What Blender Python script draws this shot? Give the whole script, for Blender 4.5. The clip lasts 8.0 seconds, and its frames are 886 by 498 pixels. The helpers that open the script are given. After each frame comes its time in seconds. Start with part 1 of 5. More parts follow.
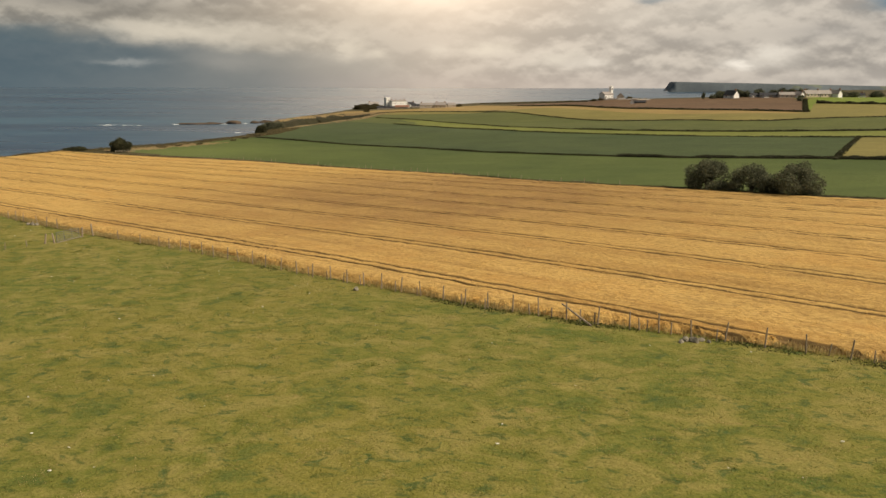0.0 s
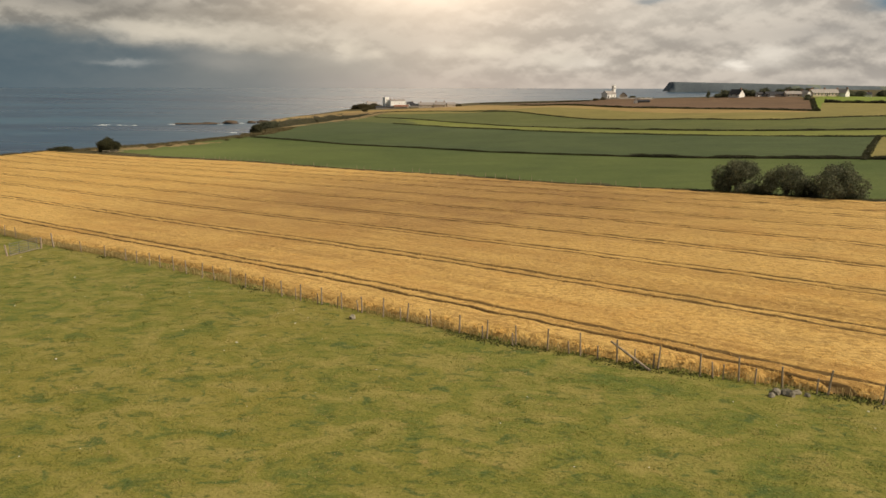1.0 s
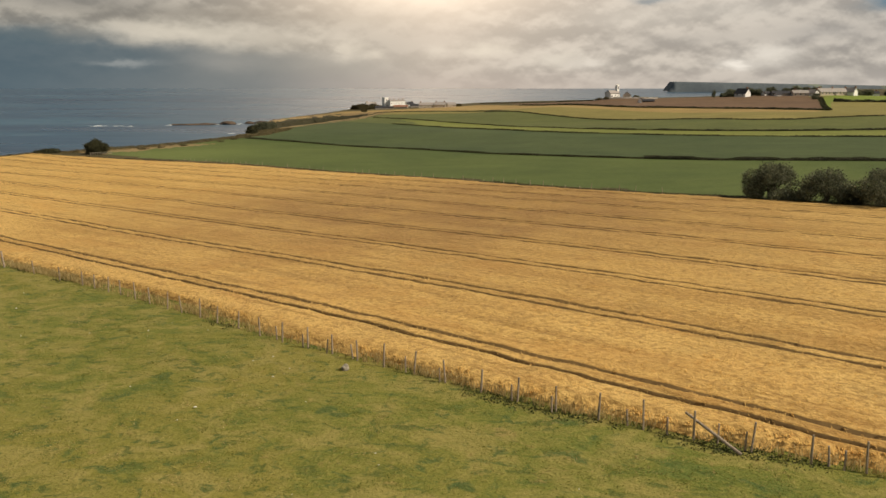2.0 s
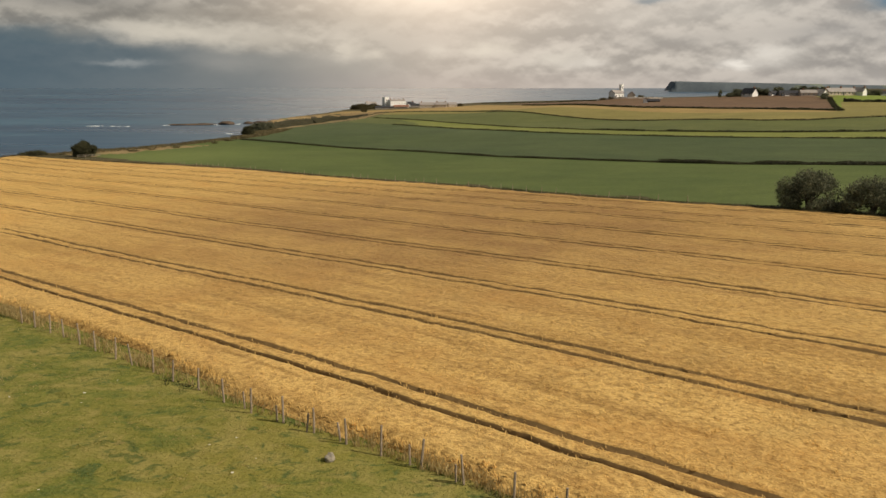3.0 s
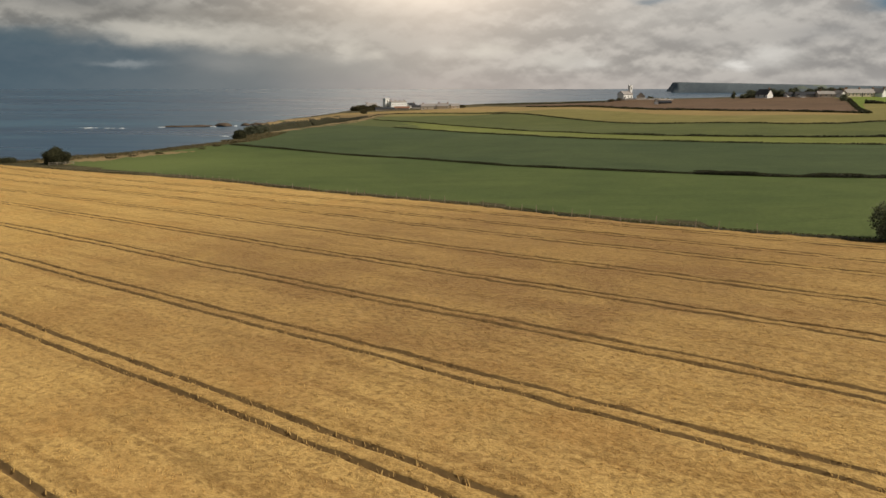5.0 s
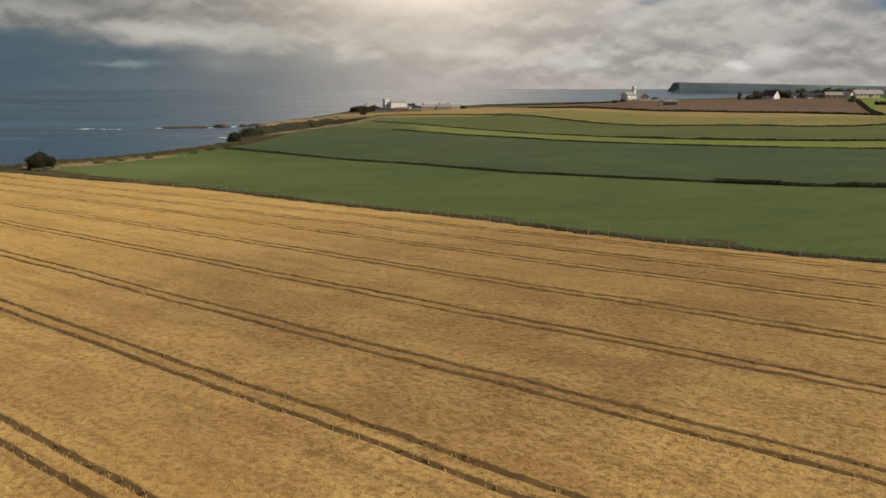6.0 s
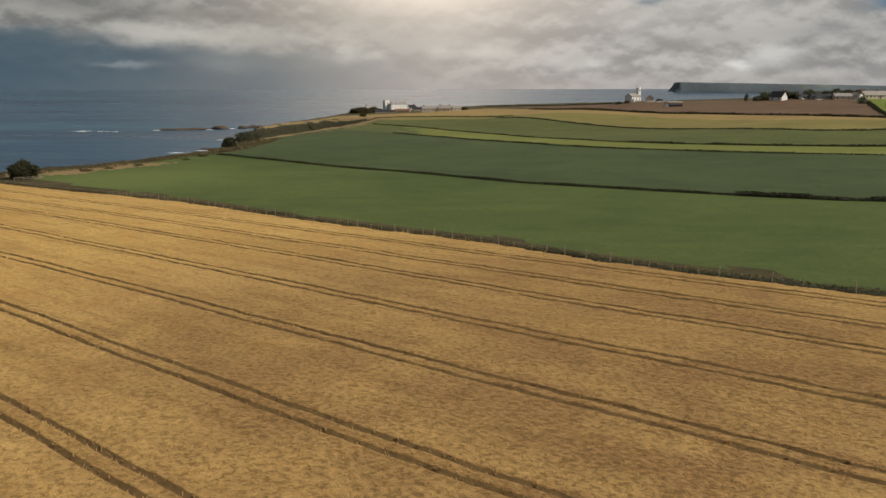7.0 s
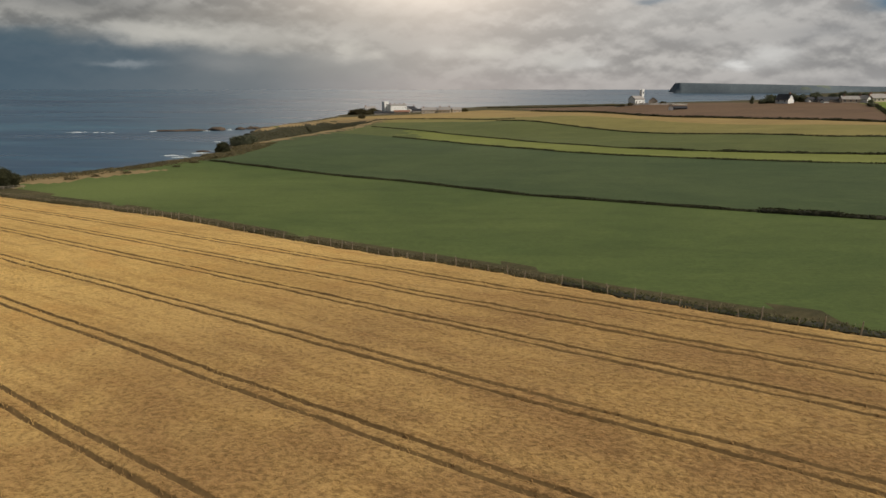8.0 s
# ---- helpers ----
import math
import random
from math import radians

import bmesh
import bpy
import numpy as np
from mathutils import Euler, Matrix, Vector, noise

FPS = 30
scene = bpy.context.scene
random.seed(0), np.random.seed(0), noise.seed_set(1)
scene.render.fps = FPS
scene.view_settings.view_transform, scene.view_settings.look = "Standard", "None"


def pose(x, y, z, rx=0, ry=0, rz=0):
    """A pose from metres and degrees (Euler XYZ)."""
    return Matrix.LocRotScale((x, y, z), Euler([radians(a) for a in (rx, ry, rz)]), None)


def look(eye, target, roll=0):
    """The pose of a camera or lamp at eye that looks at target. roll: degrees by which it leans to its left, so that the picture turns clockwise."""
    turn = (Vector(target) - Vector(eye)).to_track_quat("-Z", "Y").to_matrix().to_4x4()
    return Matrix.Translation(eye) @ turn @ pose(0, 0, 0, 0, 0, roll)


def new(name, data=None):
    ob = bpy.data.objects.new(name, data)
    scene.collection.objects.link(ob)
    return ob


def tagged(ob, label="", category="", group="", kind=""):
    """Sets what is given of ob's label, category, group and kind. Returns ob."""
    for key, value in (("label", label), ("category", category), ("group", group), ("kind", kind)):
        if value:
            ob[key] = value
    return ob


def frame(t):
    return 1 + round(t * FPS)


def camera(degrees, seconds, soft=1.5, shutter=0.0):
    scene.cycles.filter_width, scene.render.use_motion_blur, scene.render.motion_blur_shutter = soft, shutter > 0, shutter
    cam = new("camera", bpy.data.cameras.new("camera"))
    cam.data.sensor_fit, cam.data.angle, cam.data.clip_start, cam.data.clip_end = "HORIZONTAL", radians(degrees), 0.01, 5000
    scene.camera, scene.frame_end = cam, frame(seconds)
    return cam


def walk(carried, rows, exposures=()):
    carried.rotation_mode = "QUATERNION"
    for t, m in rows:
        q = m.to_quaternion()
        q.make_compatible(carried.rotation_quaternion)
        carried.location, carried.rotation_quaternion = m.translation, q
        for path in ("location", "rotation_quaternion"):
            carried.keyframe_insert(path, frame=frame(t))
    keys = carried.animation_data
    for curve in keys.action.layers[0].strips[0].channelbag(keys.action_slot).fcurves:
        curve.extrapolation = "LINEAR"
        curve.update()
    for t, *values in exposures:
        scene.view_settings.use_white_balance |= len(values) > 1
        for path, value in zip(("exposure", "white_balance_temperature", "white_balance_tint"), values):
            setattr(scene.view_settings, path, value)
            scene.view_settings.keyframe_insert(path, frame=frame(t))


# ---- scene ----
cam = camera(60.0, 8.0, soft=1.5)
PATH = [
    (0, (0.18, -4.677, 16.685), (0.177, -2.72, 16.272), 0.1),
    (0.5, (-0.384, 1.051, 16.171), (-0.385, 3.007, 15.758), 0.0),
    (1, (-0.981, 6.717, 15.641), (-0.98, 8.674, 15.229), 0.1),
    (1.5, (-1.459, 12.235, 15.278), (-1.457, 14.192, 14.867), 0.0),
    (3, (-2.519, 28.224, 15.136), (-2.518, 30.181, 14.724), 0.0),
    (3.5, (-2.808, 33.671, 15.128), (-2.808, 35.628, 14.717), -0.0),
    (4, (-3.144, 39.242, 15.163), (-3.144, 41.199, 14.753), -0.0),
    (4.5, (-3.541, 44.603, 15.23), (-3.542, 46.56, 14.82), -0.0),
    (6, (-4.336, 59.83, 15.859), (-4.337, 61.788, 15.449), -0.0),
    (6.5, (-4.528, 65.005, 16.424), (-4.53, 66.963, 16.014), -0.0),
    (7, (-4.745, 70.309, 17.028), (-4.748, 72.267, 16.618), -0.1),
    (7.5, (-5.01, 75.459, 17.662), (-5.011, 77.416, 17.252), -0.0),
    (8, (-5.197, 80.419, 18.424), (-5.198, 82.376, 18.014), -0.0),
]
EXPOSURES = [(0.0, 0.28, 7200, 11), (1.5, 0.28, 7120, 11), (3.0, 0.20, 6900, 11), (4.5, 0.08, 6640, 10), (6.5, -0.02, 6400, 10), (8.0, -0.04, 6300, 10)]
walk(cam, [(t, look(eye, target, roll)) for t, eye, target, roll in PATH], EXPOSURES)

# ---- light and sky ----
SUN_EL, SUN_AZ = 43.0, 108.0          # degrees; azimuth clockwise from +y
world = bpy.data.worlds.new("sky")
scene.world = world
world.use_nodes = True
wt = world.node_tree
wt.nodes.clear()


def wnode(kind, **values):
    n = wt.nodes.new(kind)
    for k, v in values.items():
        n.inputs[k].default_value = v
    return n


def wmath(op, a, b=None, clamp=False):
    n = wt.nodes.new("ShaderNodeMath")
    n.operation, n.use_clamp = op, clamp
    for i, v in enumerate((a, b)):
        if v is None:
            continue
        if isinstance(v, (int, float)):
            n.inputs[i].default_value = v
        else:
            wt.links.new(v, n.inputs[i])
    return n.outputs[0]


def wramp(fac, stops):
    n = wt.nodes.new("ShaderNodeValToRGB")
    n.color_ramp.interpolation = "EASE"
    while len(n.color_ramp.elements) < len(stops):
        n.color_ramp.elements.new(0.5)
    for e, (p, c) in zip(n.color_ramp.elements, stops):
        e.position, e.color = p, (*c, 1)
    wt.links.new(fac, n.inputs[0])
    return n.outputs[0]


def wmix(fac, a, b, blend="MIX"):
    n = wt.nodes.new("ShaderNodeMix")
    n.data_type, n.blend_type = "RGBA", blend
    for sock, v in ((n.inputs[0], fac), (n.inputs[6], a), (n.inputs[7], b)):
        if isinstance(v, (int, float)):
            sock.default_value = v
        elif isinstance(v, tuple):
            sock.default_value = (*v, 1)
        else:
            wt.links.new(v, sock)
    return n.outputs[2]


coord = wt.nodes.new("ShaderNodeTexCoord").outputs["Generated"]
split = wt.nodes.new("ShaderNodeSeparateXYZ")
wt.links.new(coord, split.inputs[0])
dx, dy, dz = split.outputs
azim = wmath("ARCTAN2", dx, dy)          # radians, 0 ahead, east positive
elev = dz


def wnoise(across_, upward, detail, rough, shift=(0.0, 0.0), lift=0.0, layer=0.0):
    """Cloud noise over azimuth and height, so many features a radian."""
    v = wt.nodes.new("ShaderNodeCombineXYZ")
    wt.links.new(wmath("ADD", wmath("MULTIPLY", azim, across_), shift[0]), v.inputs[0])
    wt.links.new(wmath("ADD", wmath("MULTIPLY", wmath("ADD", elev, lift), upward), shift[1]), v.inputs[1])
    v.inputs[2].default_value = layer
    n = wt.nodes.new("ShaderNodeTexNoise")
    n.inputs["Scale"].default_value, n.inputs["Detail"].default_value = 1.0, detail
    n.inputs["Roughness"].default_value = rough
    wt.links.new(v.outputs[0], n.inputs["Vector"])
    return n.outputs[0]


def smooth(value, lo, hi):
    n = wt.nodes.new("ShaderNodeMapRange")
    n.interpolation_type = "SMOOTHSTEP"
    n.inputs[1].default_value, n.inputs[2].default_value = lo, hi
    wt.links.new(value, n.inputs[0])
    return n.outputs[0]


ragged_a = wmath("ADD", azim, wmath("MULTIPLY", wmath("SUBTRACT", wnoise(26, 60, 5, 0.6, (3.1, 0.7)), 0.5), 0.055))
ragged_e = wmath("ADD", elev, wmath("MULTIPLY", wmath("SUBTRACT", wnoise(22, 50, 5, 0.6, (8.4, 5.2)), 0.5), 0.020))


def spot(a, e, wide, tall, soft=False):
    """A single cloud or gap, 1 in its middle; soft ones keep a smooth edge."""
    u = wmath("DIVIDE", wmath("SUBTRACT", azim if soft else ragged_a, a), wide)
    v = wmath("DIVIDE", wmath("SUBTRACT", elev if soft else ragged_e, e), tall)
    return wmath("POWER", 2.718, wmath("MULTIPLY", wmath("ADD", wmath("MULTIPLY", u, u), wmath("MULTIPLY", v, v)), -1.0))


sky = wt.nodes.new("ShaderNodeTexSky")
sky.sky_type, sky.sun_disc = "NISHITA", False
sky.sun_elevation, sky.sun_rotation = radians(SUN_EL), radians(SUN_AZ)
sky.air_density, sky.dust_density, sky.ozone_density = 1.0, 1.5, 2.0
clear = wt.nodes.new("ShaderNodeBackground")
wt.links.new(sky.outputs[0], clear.inputs[0])
clear.inputs[1].default_value = 0.05
# tone round the compass: rain-dark blue over the western sea, warm grey ahead, pale inland
east = wmath("DIVIDE", wmath("ADD", azim, 0.55), 1.1, True)
tone = wramp(east, [(0.0, (0.052, 0.090, 0.120)), (0.15, (0.064, 0.100, 0.126)), (0.28, (0.125, 0.146, 0.154)), (0.38, (0.225, 0.226, 0.216)), (0.52, (0.365, 0.328, 0.292)), (0.74, (0.330, 0.310, 0.284)), (1.0, (0.262, 0.262, 0.256))])
# billows: broad banks, heaped heads and fine curds, each lit from above
banks = wnoise(5.0, 16.0, 3, 0.5, (1.7, 2.2))
heads = wnoise(17.0, 29.0, 4, 0.46, (0.3, 7.9))
over = wnoise(17.0, 29.0, 4, 0.46, (0.3, 7.9), 0.0085)
curds = wnoise(52.0, 76.0, 4, 0.55, (5.3, 1.1))
curds_over = wnoise(52.0, 76.0, 4, 0.55, (5.3, 1.1), 0.0032)
rim = wmath("ADD", wmath("MULTIPLY", wmath("SUBTRACT", heads, over), 2.2), wmath("MULTIPLY", wmath("SUBTRACT", curds, curds_over), 0.55))
body = wmath("ADD", wmath("MULTIPLY", banks, 0.55), wmath("ADD", wmath("MULTIPLY", heads, 0.38), wmath("MULTIPLY", curds, 0.07)))
light = smooth(wmath("ADD", body, wmath("MULTIPLY", rim, 0.62)), 0.26, 0.72)
inland = smooth(azim, -0.16, 0.16)
heaped = wmix(light, (0.252, 0.240, 0.227), (0.532, 0.502, 0.460))
col = wmix(wmath("ADD", wmath("MULTIPLY", inland, 0.66), 0.05), tone, heaped)
# the grey bank that overhangs the rain in the west
edge_line = wmath("ADD", wmath("ADD", ragged_e, wmath("MULTIPLY", azim, 0.057)), -0.0306)
overhang = wmath("MULTIPLY", smooth(edge_line, -0.010, 0.016), wmath("SUBTRACT", 1.0, smooth(azim, -0.20, 0.02)))
col = wmix(wmath("MULTIPLY", overhang, 0.92), col, wmix(light, (0.185, 0.180, 0.166), (0.400, 0.382, 0.342)))
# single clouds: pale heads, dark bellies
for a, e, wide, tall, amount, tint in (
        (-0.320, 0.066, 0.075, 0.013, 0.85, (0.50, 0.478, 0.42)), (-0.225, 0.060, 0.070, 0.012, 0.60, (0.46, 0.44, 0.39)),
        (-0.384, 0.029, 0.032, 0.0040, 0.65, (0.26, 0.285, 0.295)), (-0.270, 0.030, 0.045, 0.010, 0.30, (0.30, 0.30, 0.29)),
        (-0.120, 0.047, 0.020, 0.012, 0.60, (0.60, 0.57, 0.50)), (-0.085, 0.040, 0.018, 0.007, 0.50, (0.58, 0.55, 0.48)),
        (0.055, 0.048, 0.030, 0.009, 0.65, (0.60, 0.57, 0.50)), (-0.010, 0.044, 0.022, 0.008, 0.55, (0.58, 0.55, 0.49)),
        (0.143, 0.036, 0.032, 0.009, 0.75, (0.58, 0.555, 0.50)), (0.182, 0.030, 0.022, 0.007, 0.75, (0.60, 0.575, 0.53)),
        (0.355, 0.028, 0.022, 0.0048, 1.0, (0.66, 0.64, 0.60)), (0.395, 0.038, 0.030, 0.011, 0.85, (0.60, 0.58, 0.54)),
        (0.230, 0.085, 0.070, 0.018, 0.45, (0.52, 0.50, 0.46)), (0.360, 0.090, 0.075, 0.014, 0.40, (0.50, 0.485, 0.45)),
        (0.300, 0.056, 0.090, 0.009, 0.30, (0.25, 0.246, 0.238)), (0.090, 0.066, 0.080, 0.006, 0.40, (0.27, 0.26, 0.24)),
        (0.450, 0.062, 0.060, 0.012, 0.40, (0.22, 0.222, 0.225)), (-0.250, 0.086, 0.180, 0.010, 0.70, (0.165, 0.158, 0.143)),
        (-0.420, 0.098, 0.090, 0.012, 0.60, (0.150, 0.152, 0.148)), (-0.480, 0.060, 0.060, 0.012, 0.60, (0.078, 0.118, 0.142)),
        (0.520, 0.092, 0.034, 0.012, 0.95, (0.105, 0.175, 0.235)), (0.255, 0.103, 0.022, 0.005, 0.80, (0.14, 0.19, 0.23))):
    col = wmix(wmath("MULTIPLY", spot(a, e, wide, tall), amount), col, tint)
# unseen western sky darkened so that the sea mirrors less there
col = wmix(wmath("MULTIPLY", wmath("MULTIPLY", smooth(elev, 0.10, 0.20), wmath("SUBTRACT", 1.0, smooth(azim, -0.45, -0.15))), 0.75), col, (0.085, 0.105, 0.120))
# high thin-cloud glow over the sea; unseen upper part added to brighten the water
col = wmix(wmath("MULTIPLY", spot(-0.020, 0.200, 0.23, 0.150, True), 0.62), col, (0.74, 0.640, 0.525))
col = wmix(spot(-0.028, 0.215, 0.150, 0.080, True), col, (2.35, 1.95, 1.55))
# haze veil at the horizon
haze = wmath("SUBTRACT", 1.0, smooth(wmath("ABSOLUTE", elev), 0.0, 0.030))
col = wmix(wmath("MULTIPLY", haze, 0.55), col, wramp(east, [(0.0, (0.072, 0.110, 0.138)), (0.25, (0.150, 0.170, 0.180)), (0.5, (0.410, 0.356, 0.325)), (1.0, (0.37, 0.352, 0.336))]))
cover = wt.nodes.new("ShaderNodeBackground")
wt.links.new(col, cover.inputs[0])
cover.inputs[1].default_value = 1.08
holes = wmath("MULTIPLY", smooth(wmath("SUBTRACT", 0.52, wnoise(3.0, 5.0, 4, 0.55, (6.0, 3.0))), 0.05, 0.15), smooth(elev, 0.14, 0.22))
blend = wt.nodes.new("ShaderNodeMixShader")
wt.links.new(holes, blend.inputs[0])
wt.links.new(cover.outputs[0], blend.inputs[1])
wt.links.new(clear.outputs[0], blend.inputs[2])
wt.links.new(blend.outputs[0], wt.nodes.new("ShaderNodeOutputWorld").inputs[0])

sun = new("sun", bpy.data.lights.new("sun", "SUN"))
sun.data.energy, sun.data.angle, sun.data.color = 3.6, radians(0.6), (1.0, 0.91, 0.76)
az, el = radians(SUN_AZ), radians(SUN_EL)
sun.matrix_world = look((300 * math.cos(el) * math.sin(az), 300 * math.cos(el) * math.cos(az), 300 * math.sin(el)), (0, 0, 0))


# ---- materials ----
class Nodes:
    """A small wrapper to write node materials in short lines."""

    def __init__(self, name, rough=0.8, spec=0.3):
        self.mat = bpy.data.materials.new(name)
        self.mat.use_nodes = True
        self.t = self.mat.node_tree
        self.bsdf = self.t.nodes["Principled BSDF"]
        self.bsdf.inputs["Roughness"].default_value = rough
        self.bsdf.inputs["Specular IOR Level"].default_value = spec
        self.pos = self.t.nodes.new("ShaderNodeTexCoord").outputs["Object"]

    def link(self, a, b):
        self.t.links.new(a, b)

    def noise(self, scale, detail=3.0, rough=0.55, stretch=None, turn=0.0, warp=0.0):
        n = self.t.nodes.new("ShaderNodeTexNoise")
        n.inputs["Scale"].default_value, n.inputs["Detail"].default_value = scale, detail
        n.inputs["Roughness"].default_value, n.inputs["Distortion"].default_value = rough, warp
        src = self.pos
        if stretch:
            r = self.t.nodes.new("ShaderNodeMapping")
            r.inputs["Rotation"].default_value = (0, 0, radians(turn))
            self.link(src, r.inputs[0])
            m = self.t.nodes.new("ShaderNodeMapping")
            m.inputs["Scale"].default_value = stretch
            self.link(r.outputs[0], m.inputs[0])
            src = m.outputs[0]
        self.link(src, n.inputs["Vector"])
        return n.outputs[0]

    def ramp(self, fac, stops):
        n = self.t.nodes.new("ShaderNodeValToRGB")
        while len(n.color_ramp.elements) < len(stops):
            n.color_ramp.elements.new(0.5)
        for e, (p, c) in zip(n.color_ramp.elements, stops):
            e.position, e.color = p, (*c, 1) if isinstance(c, tuple) else (c, c, c, 1)
        self.link(fac, n.inputs[0])
        return n.outputs[0]

    def mix(self, fac, a, b, blend="MIX"):
        n = self.t.nodes.new("ShaderNodeMix")
        n.data_type, n.blend_type = "RGBA", blend
        for sock, v in ((n.inputs[0], fac), (n.inputs[6], a), (n.inputs[7], b)):
            if isinstance(v, (int, float)):
                sock.default_value = v
            elif isinstance(v, tuple):
                sock.default_value = (*v, 1)
            else:
                self.link(v, sock)
        return n.outputs[2]

    def patch(self, x, y, radius):
        """A soft round spot on the ground plan, 1 in its middle."""
        m = self.t.nodes.new("ShaderNodeMapping")
        m.vector_type = "TEXTURE"
        m.inputs["Location"].default_value = (x, y, 0)
        m.inputs["Scale"].default_value = (radius, radius, 400.0)
        self.link(self.pos, m.inputs[0])
        g = self.t.nodes.new("ShaderNodeTexGradient")
        g.gradient_type = "QUADRATIC_SPHERE"
        self.link(m.outputs[0], g.inputs[0])
        return g.outputs["Fac"]

    def sheen(self, weight, rough, tint):
        self.bsdf.inputs["Sheen Weight"].default_value = weight
        self.bsdf.inputs["Sheen Roughness"].default_value = rough
        self.bsdf.inputs["Sheen Tint"].default_value = (*tint, 1)

    def island(self):
        return self.t.nodes.new("ShaderNodeNewGeometry").outputs["Random Per Island"]

    def each(self):
        return self.t.nodes.new("ShaderNodeObjectInfo").outputs["Random"]

    def colour(self, c):
        if isinstance(c, tuple):
            self.bsdf.inputs["Base Color"].default_value = (*c, 1)
        else:
            self.link(c, self.bsdf.inputs["Base Color"])

    def bump(self, fac, strength=0.5, distance=0.1):
        b = self.t.nodes.new("ShaderNodeBump")
        b.inputs["Strength"].default_value, b.inputs["Distance"].default_value = strength, distance
        self.link(fac, b.inputs["Height"])
        self.link(b.outputs[0], self.bsdf.inputs["Normal"])

    def leafy(self, amount):
        """Lets some light through thin leaves and stalks."""
        tr = self.t.nodes.new("ShaderNodeBsdfTranslucent")
        src = self.bsdf.inputs["Base Color"]
        if src.links:
            self.link(src.links[0].from_socket, tr.inputs[0])
        else:
            tr.inputs[0].default_value = src.default_value
        m = self.t.nodes.new("ShaderNodeMixShader")
        m.inputs[0].default_value = amount
        out = self.t.nodes["Material Output"]
        self.link(self.bsdf.outputs[0], m.inputs[1])
        self.link(tr.outputs[0], m.inputs[2])
        self.link(m.outputs[0], out.inputs[0])


TRAM_ANGLE = -39.2


def field_mat(name, dark, light, streak=0.25, scale=1.0, turn=TRAM_ANGLE, relief=0.25, lush=None):
    """A crop or meadow seen from afar: patches, drill streaks and fine grain."""
    m = Nodes(name, 0.9, 0.15)
    patch = m.noise(0.022 * scale, 4, 0.6, warp=0.6)
    blotch = m.noise(0.13 * scale, 5, 0.66, (0.7, 1.0, 1.0), -turn, 0.6)
    rows = m.noise(0.35 * scale, 3, 0.6, (0.05, 1.0, 1.0), -turn)
    grain = m.noise(1.6 * scale, 5, 0.7)
    deep = tuple(v * 0.62 for v in dark)
    pale = tuple(v * 1.16 for v in light)
    c = m.mix(m.ramp(patch, [(0.34, 0.0), (0.66, 1.0)]), dark, light)
    c = m.mix(m.ramp(blotch, [(0.34, 0.34), (0.50, 0.0)]), c, deep)
    c = m.mix(m.ramp(blotch, [(0.54, 0.0), (0.70, 0.45)]), c, pale)
    c = m.mix(m.ramp(rows, [(0.36, 0.0), (0.58, streak)]), c, deep)
    c = m.mix(m.ramp(grain, [(0.35, 0.5), (0.62, 0.0)]), c, deep)
    if lush:
        c = m.mix(m.ramp(m.patch(*lush[:3]), [(0.0, 0.0), (0.6, 0.7)]), c, m.mix(m.ramp(grain, [(0.35, 0.0), (0.65, 1.0)]), tuple(v * 0.8 for v in lush[3]), lush[3]))
    m.colour(c)
    m.bump(grain, relief, 0.25)
    return m.mat


def plain_mat(name, base, vary, scale=3.0, rough=0.85, relief=0.2, spec=0.3):
    m = Nodes(name, rough, spec)
    n1, n2 = m.noise(scale, 4, 0.6), m.noise(scale * 7, 4, 0.65)
    c = m.mix(m.ramp(n1, [(0.35, 0.0), (0.68, 1.0)]), base, vary)
    m.colour(m.mix(m.ramp(n2, [(0.4, 0.0), (0.75, 0.35)]), c, tuple(v * 0.6 for v in base)))
    m.bump(n2, relief, 0.05)
    return m.mat


